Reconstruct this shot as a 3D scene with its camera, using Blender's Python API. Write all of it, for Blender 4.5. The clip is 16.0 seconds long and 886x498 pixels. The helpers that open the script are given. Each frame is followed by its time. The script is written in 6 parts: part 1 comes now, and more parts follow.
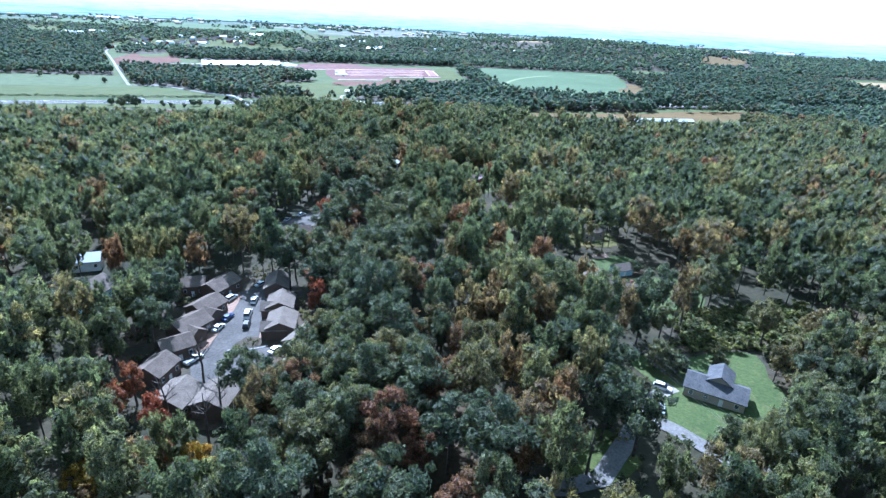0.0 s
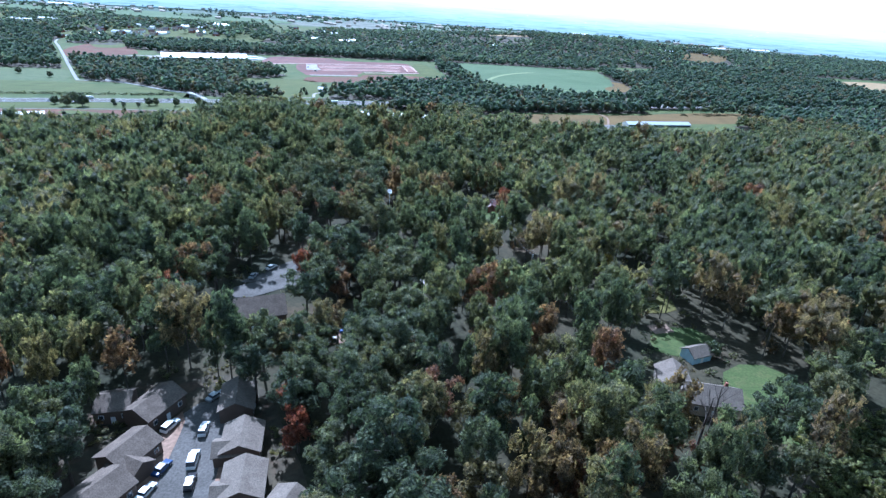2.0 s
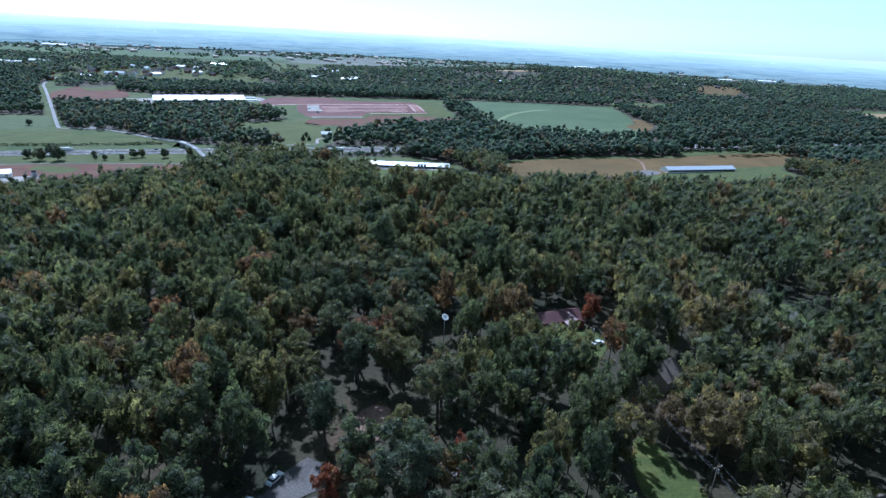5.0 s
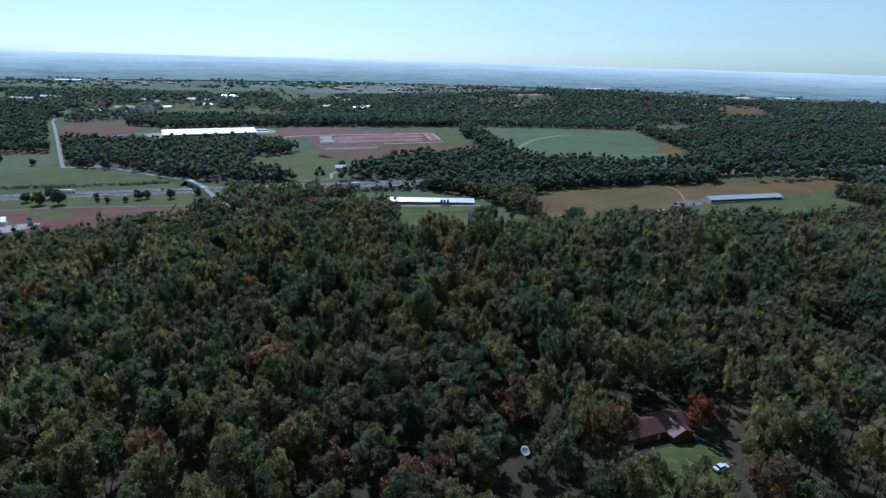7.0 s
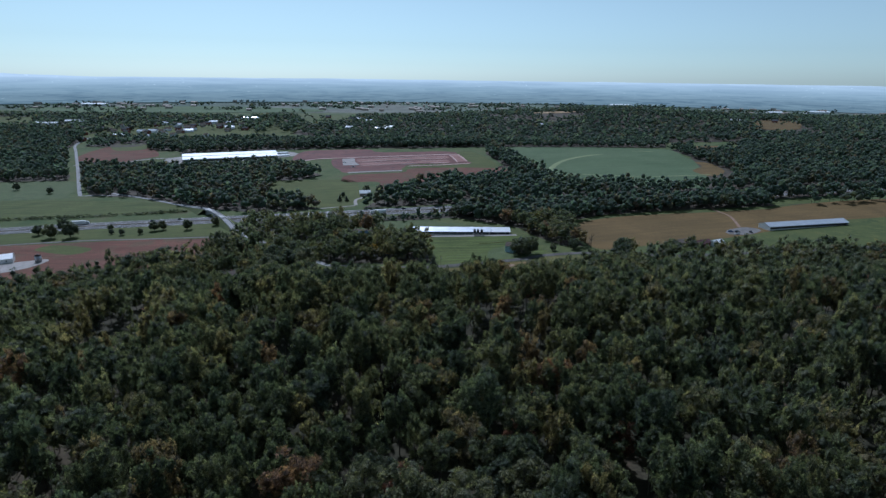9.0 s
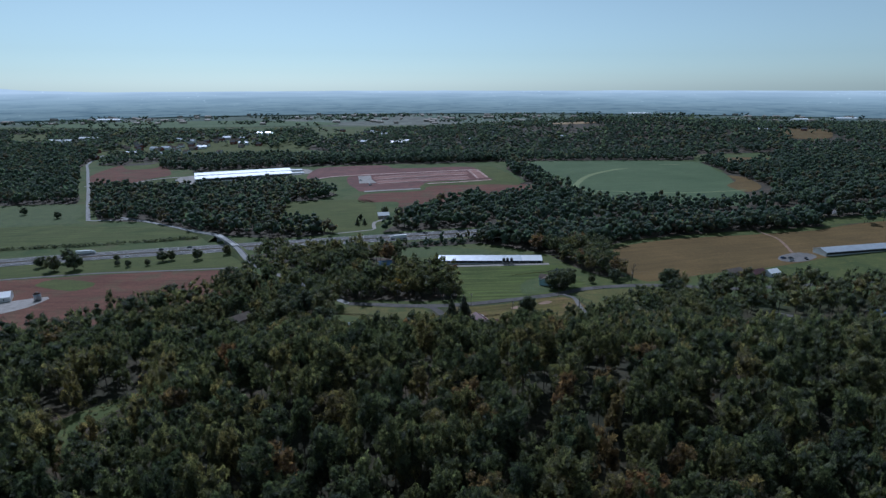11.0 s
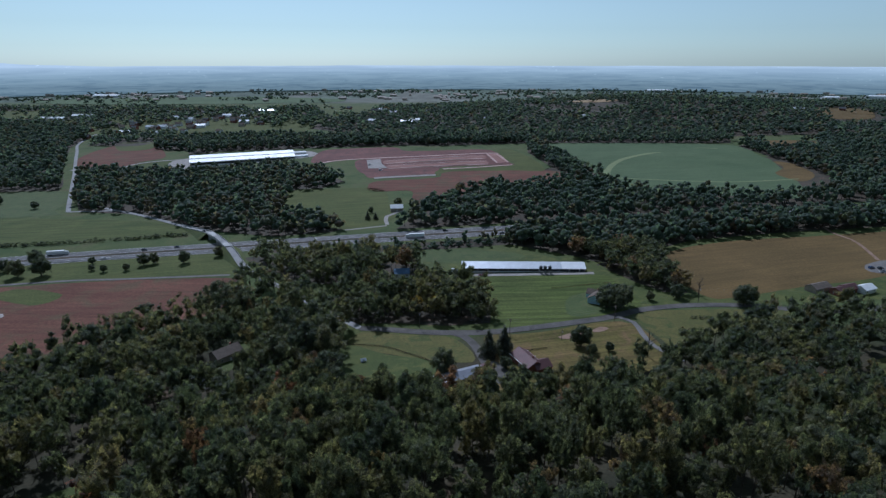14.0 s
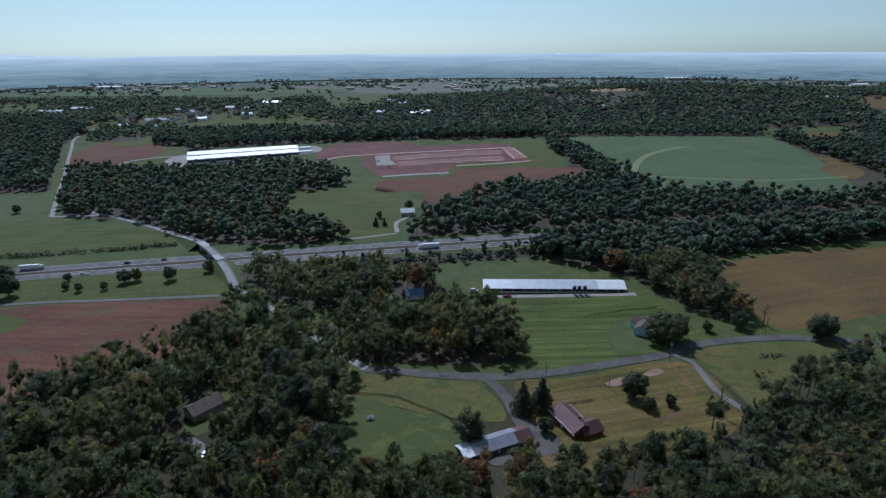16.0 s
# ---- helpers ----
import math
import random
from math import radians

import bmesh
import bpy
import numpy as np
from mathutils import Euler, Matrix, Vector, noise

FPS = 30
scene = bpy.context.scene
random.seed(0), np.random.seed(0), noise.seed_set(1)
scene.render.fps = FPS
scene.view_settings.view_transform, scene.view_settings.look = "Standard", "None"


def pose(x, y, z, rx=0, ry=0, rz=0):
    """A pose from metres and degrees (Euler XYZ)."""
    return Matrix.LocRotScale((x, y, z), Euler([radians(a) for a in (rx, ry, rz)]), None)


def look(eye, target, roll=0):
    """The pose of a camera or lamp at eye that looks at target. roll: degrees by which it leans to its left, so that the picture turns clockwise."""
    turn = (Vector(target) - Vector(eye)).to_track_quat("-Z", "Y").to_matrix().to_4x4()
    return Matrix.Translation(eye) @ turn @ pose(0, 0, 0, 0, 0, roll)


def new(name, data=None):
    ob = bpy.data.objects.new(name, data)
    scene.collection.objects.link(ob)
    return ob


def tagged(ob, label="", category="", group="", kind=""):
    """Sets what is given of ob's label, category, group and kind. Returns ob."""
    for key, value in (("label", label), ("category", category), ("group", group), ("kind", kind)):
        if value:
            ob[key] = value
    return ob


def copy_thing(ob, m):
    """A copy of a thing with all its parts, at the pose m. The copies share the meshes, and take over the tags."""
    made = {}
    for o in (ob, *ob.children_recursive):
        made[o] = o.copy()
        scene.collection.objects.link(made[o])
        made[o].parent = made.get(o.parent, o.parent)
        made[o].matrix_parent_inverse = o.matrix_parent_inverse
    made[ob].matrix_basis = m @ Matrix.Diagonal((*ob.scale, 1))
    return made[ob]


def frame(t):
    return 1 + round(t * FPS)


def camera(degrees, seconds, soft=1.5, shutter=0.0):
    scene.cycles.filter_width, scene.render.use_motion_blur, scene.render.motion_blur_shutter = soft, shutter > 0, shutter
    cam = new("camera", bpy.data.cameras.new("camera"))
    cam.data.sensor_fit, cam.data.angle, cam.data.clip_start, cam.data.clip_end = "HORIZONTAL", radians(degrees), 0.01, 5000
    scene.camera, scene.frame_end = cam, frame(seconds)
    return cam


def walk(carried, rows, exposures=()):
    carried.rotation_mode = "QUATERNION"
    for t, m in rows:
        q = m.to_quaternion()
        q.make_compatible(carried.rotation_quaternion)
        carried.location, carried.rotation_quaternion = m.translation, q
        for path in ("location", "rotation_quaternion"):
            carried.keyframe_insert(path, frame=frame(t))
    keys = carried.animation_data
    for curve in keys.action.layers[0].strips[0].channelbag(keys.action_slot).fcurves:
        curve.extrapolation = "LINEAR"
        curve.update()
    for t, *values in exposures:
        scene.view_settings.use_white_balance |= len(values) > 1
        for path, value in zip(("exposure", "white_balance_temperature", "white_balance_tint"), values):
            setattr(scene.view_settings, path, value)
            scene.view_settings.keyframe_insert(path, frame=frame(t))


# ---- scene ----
cam = camera(76.8, 16.0, soft=1.4)
PATH = [
    (0, (-0.119, -1.012, 137.797), (-0.085, 0.822, 137.002), 3.2),
    (0.5, (-3.61, 13.692, 137.925), (-3.547, 15.517, 137.107), 3.6),
    (1, (-7.19, 28.856, 138.135), (-7.097, 30.675, 137.31), 4.0),
    (1.5, (-10.898, 44.213, 138.425), (-10.783, 46.032, 137.601), 4.1),
    (2, (-14.236, 59.901, 138.753), (-14.103, 61.723, 137.938), 4.1),
    (2.5, (-17.391, 75.964, 139.104), (-17.245, 77.788, 138.299), 3.9),
    (3, (-20.593, 91.703, 139.232), (-20.439, 93.534, 138.442), 3.8),
    (3.5, (-23.732, 106.254, 139.547), (-23.583, 108.092, 138.771), 3.5),
    (4, (-27.54, 120.512, 139.849), (-27.402, 122.355, 139.087), 3.4),
    (4.5, (-31.715, 134.481, 140.191), (-31.579, 136.333, 139.449), 3.4),
    (5, (-35.747, 147.798, 140.338), (-35.612, 149.66, 139.621), 3.2),
    (5.2, (-37.073, 152.886, 140.384), (-36.937, 154.751, 139.676), 2.8),
    (7.3, (-49.875, 205.277, 142.276), (-49.79, 207.171, 141.64), 1.5),
    (7.5, (-51.064, 210.021, 142.34), (-50.987, 211.917, 141.709), 1.4),
    (8, (-53.937, 221.445, 142.676), (-53.879, 223.346, 142.06), 1.1),
    (8.5, (-56.71, 232.498, 143.081), (-56.672, 234.405, 142.478), 0.9),
    (9, (-59.56, 243.39, 143.73), (-59.536, 245.301, 143.14), 0.7),
    (9.2, (-60.655, 247.646, 143.98), (-60.638, 249.559, 143.397), 0.5),
    (11.3, (-72.823, 291.971, 151.919), (-72.852, 293.89, 151.357), 0.0),
    (11.5, (-74.067, 296.577, 152.11), (-74.099, 298.495, 151.545), 0.4),
    (12, (-77.268, 308.731, 152.201), (-77.304, 310.646, 151.625), 0.4),
    (12.5, (-80.278, 321.117, 152.044), (-80.312, 323.028, 151.456), 0.5),
    (13, (-82.798, 333.806, 151.869), (-82.835, 335.712, 151.267), 0.3),
    (13.5, (-85.169, 346.951, 151.669), (-85.207, 348.852, 151.048), 0.2),
    (14, (-87.444, 360.842, 151.47), (-87.487, 362.736, 150.829), 0.0),
    (14.5, (-89.484, 375.016, 151.398), (-89.536, 376.905, 150.742), -0.1),
    (15, (-91.385, 389.275, 151.449), (-91.443, 391.158, 150.78), -0.3),
    (15.5, (-93.14, 403.311, 151.526), (-93.208, 405.192, 150.849), -0.4),
    (16, (-95.02, 417.312, 151.61), (-95.095, 419.192, 150.933), -0.4),
]
EXPOSURES = [(0, 2.05, 4450, 15), (0.5, 1.75, 4450, 15), (1.5, 1.64, 4450, 15), (3.5, 1.48, 4430, 15), (5, 0.88, 4550, 16), (7.5, 0.10, 4760, 17), (9, -0.10, 4850, 17), (11.5, -0.28, 4850, 17), (14, -0.26, 4900, 18), (16, -0.17, 4950, 18)]
walk(cam, [(t, look(eye, target, roll)) for t, eye, target, roll in PATH], EXPOSURES)

# ---- light ----
SUN_AZ, SUN_EL = radians(-20), radians(47)          # azimuth from +y towards +x
sun_dir = Vector((math.sin(SUN_AZ) * math.cos(SUN_EL), math.cos(SUN_AZ) * math.cos(SUN_EL), math.sin(SUN_EL)))
world = bpy.data.worlds.new("sky")
scene.world = world
world.use_nodes = True
wn = world.node_tree.nodes
sky = wn.new("ShaderNodeTexSky")
sky.sky_type, sky.sun_disc = "NISHITA", False
sky.sun_elevation, sky.sun_rotation = SUN_EL, SUN_AZ
sky.altitude, sky.air_density, sky.dust_density, sky.ozone_density = 300, 0.8, 0.6, 1.5
air = wn.new("ShaderNodeMix")                       # the cool cast of autumn haze on the sky's light
air.data_type, air.blend_type = "RGBA", "MULTIPLY"
air.inputs[0].default_value, air.inputs[7].default_value = 1.0, (0.89, 1.0, 0.83, 1)
milky = wn.new("ShaderNodeHueSaturation")            # a milky sky, less blue than clear air
milky.inputs["Saturation"].default_value = 0.48
world.node_tree.links.new(sky.outputs["Color"], milky.inputs["Color"])
world.node_tree.links.new(milky.outputs["Color"], air.inputs[6])
world.node_tree.links.new(air.outputs[2], wn["Background"].inputs["Color"])
wn["Background"].inputs["Strength"].default_value = 0.088
sun_data = bpy.data.lights.new("sun", "SUN")
sun_data.energy, sun_data.angle, sun_data.color = 3.4, radians(0.6), (1.0, 0.95, 0.87)
sun_lamp = new("sun", sun_data)
sun_lamp.matrix_world = look((0, 0, 400), Vector((0, 0, 400)) - sun_dir)

# ---- materials ----


def nodes_of(name):
    m = bpy.data.materials.new(name)
    m.use_nodes = True
    nt = m.node_tree
    return m, nt, nt.nodes["Principled BSDF"], lambda a, b: nt.links.new(a, b)


def noise_tex(nt, scale, detail=4, coord=None, dist=0.0):
    n = nt.nodes.new("ShaderNodeTexNoise")
    n.inputs["Scale"].default_value, n.inputs["Detail"].default_value = scale, detail
    n.inputs["Distortion"].default_value = dist
    if coord is not None:
        nt.links.new(coord, n.inputs["Vector"])
    return n.outputs["Fac"]


def ramp(nt, fac, stops, mode="LINEAR"):
    r = nt.nodes.new("ShaderNodeValToRGB")
    r.color_ramp.interpolation = mode
    while len(r.color_ramp.elements) < len(stops):
        r.color_ramp.elements.new(0.5)
    for e, (p, c) in zip(r.color_ramp.elements, stops):
        e.position, e.color = p, (*c, 1)
    nt.links.new(fac, r.inputs["Fac"])
    return r.outputs["Color"]


def mixed(nt, a, b, fac, mode="MIX"):
    n = nt.nodes.new("ShaderNodeMix")
    n.data_type, n.blend_type = "RGBA", mode
    for sock, v in ((n.inputs[6], a), (n.inputs[7], b), (n.inputs[0], fac)):
        if isinstance(v, (tuple, list)):
            sock.default_value = (*v, 1)
        elif isinstance(v, (int, float)):
            sock.default_value = v
        else:
            nt.links.new(v, sock)
    return n.outputs[2]


def bumped(nt, bsdf, height_out, strength, distance):
    b = nt.nodes.new("ShaderNodeBump")
    b.inputs["Strength"].default_value, b.inputs["Distance"].default_value = strength, distance
    nt.links.new(height_out, b.inputs["Height"])
    nt.links.new(b.outputs["Normal"], bsdf.inputs["Normal"])


def place_of(nt, stretch=None, turn=0.0):
    g = nt.nodes.new("ShaderNodeNewGeometry").outputs["Position"]
    if stretch is None:
        return g
    mp = nt.nodes.new("ShaderNodeMapping")
    mp.vector_type = "TEXTURE"                       # turned first, then stretched
    mp.inputs["Scale"].default_value = [1 / max(k, 1e-6) for k in stretch]
    mp.inputs["Rotation"].default_value = (0, 0, radians(turn))
    nt.links.new(g, mp.inputs["Vector"])
    return mp.outputs["Vector"]


def surface(name, dark, light, big=0.05, small=1.2, rough=0.9, bump=0.4, depth=0.05, third=None, spec=0.3, metal=0.0):
    """Two-scale mottled surface in world metres; third: a stain colour in patches."""
    m, nt, bsdf, link = nodes_of(name)
    p = place_of(nt)
    a = noise_tex(nt, big, 5, p, 0.6)
    b = noise_tex(nt, small, 6, p)
    col = ramp(nt, a, [(0.32, dark), (0.68, light)])
    if third:
        s = noise_tex(nt, big * 2.7, 4, p, 1.0)
        k = ramp(nt, s, [(0.52, (0, 0, 0)), (0.66, (1, 1, 1))])
        col = mixed(nt, col, third, k)
    fine = ramp(nt, b, [(0.25, (0.62, 0.62, 0.62)), (0.75, (1.25, 1.25, 1.25))])
    col = mixed(nt, col, fine, 1.0, "MULTIPLY")
    link(col, bsdf.inputs["Base Color"])
    bsdf.inputs["Roughness"].default_value, bsdf.inputs["Metallic"].default_value = rough, metal
    bsdf.inputs["Specular IOR Level"].default_value = spec
    bumped(nt, bsdf, b, bump, depth)
    return m


def row_crop(name, dark, light, turn, pitch, third=None, big=0.02, contrast=0.35):
    """A field with drill or mowing rows."""
    m, nt, bsdf, link = nodes_of(name)
    p = place_of(nt)
    a = noise_tex(nt, big, 6, p, 1.2)
    b = noise_tex(nt, 0.7, 5, p)
    streak = noise_tex(nt, 1.0, 4, place_of(nt, (0.012, 1.0 / pitch, 1), turn), 0.3)
    col = ramp(nt, a, [(0.3, dark), (0.7, light)])
    if third:
        k = ramp(nt, noise_tex(nt, big * 2.3, 5, p, 0.8), [(0.5, (0, 0, 0)), (0.7, (1, 1, 1))])
        col = mixed(nt, col, third, k)
    lo, hi = 1 - contrast, 1 + contrast
    col = mixed(nt, col, ramp(nt, streak, [(0.3, (lo, lo, lo)), (0.7, (hi, hi, hi))]), 1.0, "MULTIPLY")
    col = mixed(nt, col, ramp(nt, b, [(0.25, (0.7, 0.7, 0.7)), (0.75, (1.2, 1.2, 1.2))]), 1.0, "MULTIPLY")
    link(col, bsdf.inputs["Base Color"])
    bsdf.inputs["Roughness"].default_value, bsdf.inputs["Specular IOR Level"].default_value = 0.95, 0.2
    bumped(nt, bsdf, b, 0.5, 0.15)
    return m


LEAF_STOPS = [(0, (0.064, 0.084, 0.051)), (0.22, (0.088, 0.108, 0.060)), (0.45, (0.116, 0.130, 0.068)),
              (0.62, (0.145, 0.146, 0.070)), (0.76, (0.168, 0.146, 0.070)), (0.84, (0.164, 0.126, 0.068)),
              (0.91, (0.182, 0.114, 0.064)), (0.96, (0.192, 0.098, 0.062)), (1, (0.204, 0.080, 0.054))]


# leaf colours of the far woods with haze mixed in, lighter and bluer
HAZED_STOPS = [(0.0, (0.080, 0.118, 0.090)), (0.3, (0.096, 0.136, 0.100)), (0.6, (0.116, 0.150, 0.102)), (0.8, (0.128, 0.134, 0.086)), (1.0, (0.150, 0.118, 0.080))]


def leaf(name, by_object, thin=0.50, stops=LEAF_STOPS, sheen=0.06, holes=0.0, grain=1.0, vary=1.0, gloss=0.3):
    """Foliage; sheen: a bluish veil in place of haze; holes: the share of a spray that is open between its leaves."""
    m, nt, bsdf, link = nodes_of(name)
    if by_object:
        t = nt.nodes.new("ShaderNodeObjectInfo").outputs["Random"]
    else:
        at = nt.nodes.new("ShaderNodeAttribute")
        at.attribute_name = "tint"
        t = at.outputs["Fac"]
    col = ramp(nt, t, stops)
    p = place_of(nt)
    isl = nt.nodes.new("ShaderNodeNewGeometry").outputs["Random Per Island"]
    col = mixed(nt, col, ramp(nt, isl, [(0, (1 - 0.34 * vary, 1 - 0.33 * vary, 1 - 0.32 * vary)), (0.6, (1.0, 1.0, 1.0)), (1, (1 + 0.6 * vary, 1 + 0.54 * vary, 1 + 0.42 * vary))]), 1.0, "MULTIPLY")
    fine = noise_tex(nt, 4.4, 6, p, 0.3)
    col = mixed(nt, col, ramp(nt, fine, [(0.42, (1 - 0.6 * grain, 1 - 0.57 * grain, 1 - 0.56 * grain)), (0.58, (1 + 0.75 * grain, 1 + 0.68 * grain, 1 + 0.6 * grain))]), 1.0, "MULTIPLY")
    n = noise_tex(nt, 0.30, 3, p)
    col = mixed(nt, col, ramp(nt, n, [(0.3, (0.74, 0.78, 0.80)), (0.7, (1.28, 1.2, 1.12))]), 1.0, "MULTIPLY")
    link(col, bsdf.inputs["Base Color"])
    bsdf.inputs["Roughness"].default_value, bsdf.inputs["Specular IOR Level"].default_value = 0.55, gloss
    # bluish sheen imitates haze over the leaves, strongest on the far woods
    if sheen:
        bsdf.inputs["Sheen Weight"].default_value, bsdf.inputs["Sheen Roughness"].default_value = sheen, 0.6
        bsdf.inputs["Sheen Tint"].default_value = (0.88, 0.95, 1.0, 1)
    bumped(nt, bsdf, fine, grain, 0.45)
    tr = nt.nodes.new("ShaderNodeBsdfTranslucent")
    link(mixed(nt, col, (1.22, 1.25, 0.90), 1.0, "MULTIPLY"), tr.inputs["Color"])
    mx = nt.nodes.new("ShaderNodeMixShader")
    mx.inputs["Fac"].default_value = thin
    link(bsdf.outputs["BSDF"], mx.inputs[1])
    link(tr.outputs["BSDF"], mx.inputs[2])
    out = mx.outputs["Shader"]
    if holes:
        cut = nt.nodes.new("ShaderNodeMath")
        cut.operation = "GREATER_THAN"
        cut.inputs[1].default_value = 0.30 + 0.4 * holes
        link(noise_tex(nt, 2.4, 2, p), cut.inputs[0])
        gap = nt.nodes.new("ShaderNodeBsdfTransparent")
        op = nt.nodes.new("ShaderNodeMixShader")
        link(cut.outputs["Value"], op.inputs["Fac"])
        link(gap.outputs["BSDF"], op.inputs[1])
        link(out, op.inputs[2])
        out = op.outputs["Shader"]
    link(out, nt.nodes["Material Output"].inputs["Surface"])
    return m


def plain(name, c, rough=0.6, metal=0.0, spec=0.4, vary=0.25, scale=0.8):
    m, nt, bsdf, link = nodes_of(name)
    n = noise_tex(nt, scale, 6, place_of(nt), 0.4)
    lo, hi = 1 - vary, 1 + vary
    col = mixed(nt, c, ramp(nt, n, [(0.3, (lo, lo, lo)), (0.7, (hi, hi, hi))]), 1.0, "MULTIPLY")
    link(col, bsdf.inputs["Base Color"])
    bsdf.inputs["Roughness"].default_value, bsdf.inputs["Metallic"].default_value = rough, metal
    bsdf.inputs["Specular IOR Level"].default_value = spec
    return m


def ribbed(name, c, rough, metal, pitch, turn=0.0, vary=0.15):
    """Ribbed sheet metal or boarding, with streaks."""
    m, nt, bsdf, link = nodes_of(name)
    tc = nt.nodes.new("ShaderNodeTexCoord").outputs["Object"]
    mp = nt.nodes.new("ShaderNodeMapping")
    mp.inputs["Rotation"].default_value = (0, 0, radians(turn))
    link(tc, mp.inputs["Vector"])
    w = nt.nodes.new("ShaderNodeTexWave")
    w.inputs["Scale"].default_value, w.inputs["Distortion"].default_value = 0.32 / pitch, 0.0
    link(mp.outputs["Vector"], w.inputs["Vector"])
    n = noise_tex(nt, 0.25, 6, tc, 0.5)
    lo, hi = 1 - vary, 1 + vary
    col = mixed(nt, c, ramp(nt, n, [(0.3, (lo, lo, lo)), (0.7, (hi, hi, hi))]), 1.0, "MULTIPLY")
    link(col, bsdf.inputs["Base Color"])
    bsdf.inputs["Roughness"].default_value, bsdf.inputs["Metallic"].default_value = rough, metal
    bumped(nt, bsdf, w.outputs["Fac"], 0.5, 0.05)
    return m


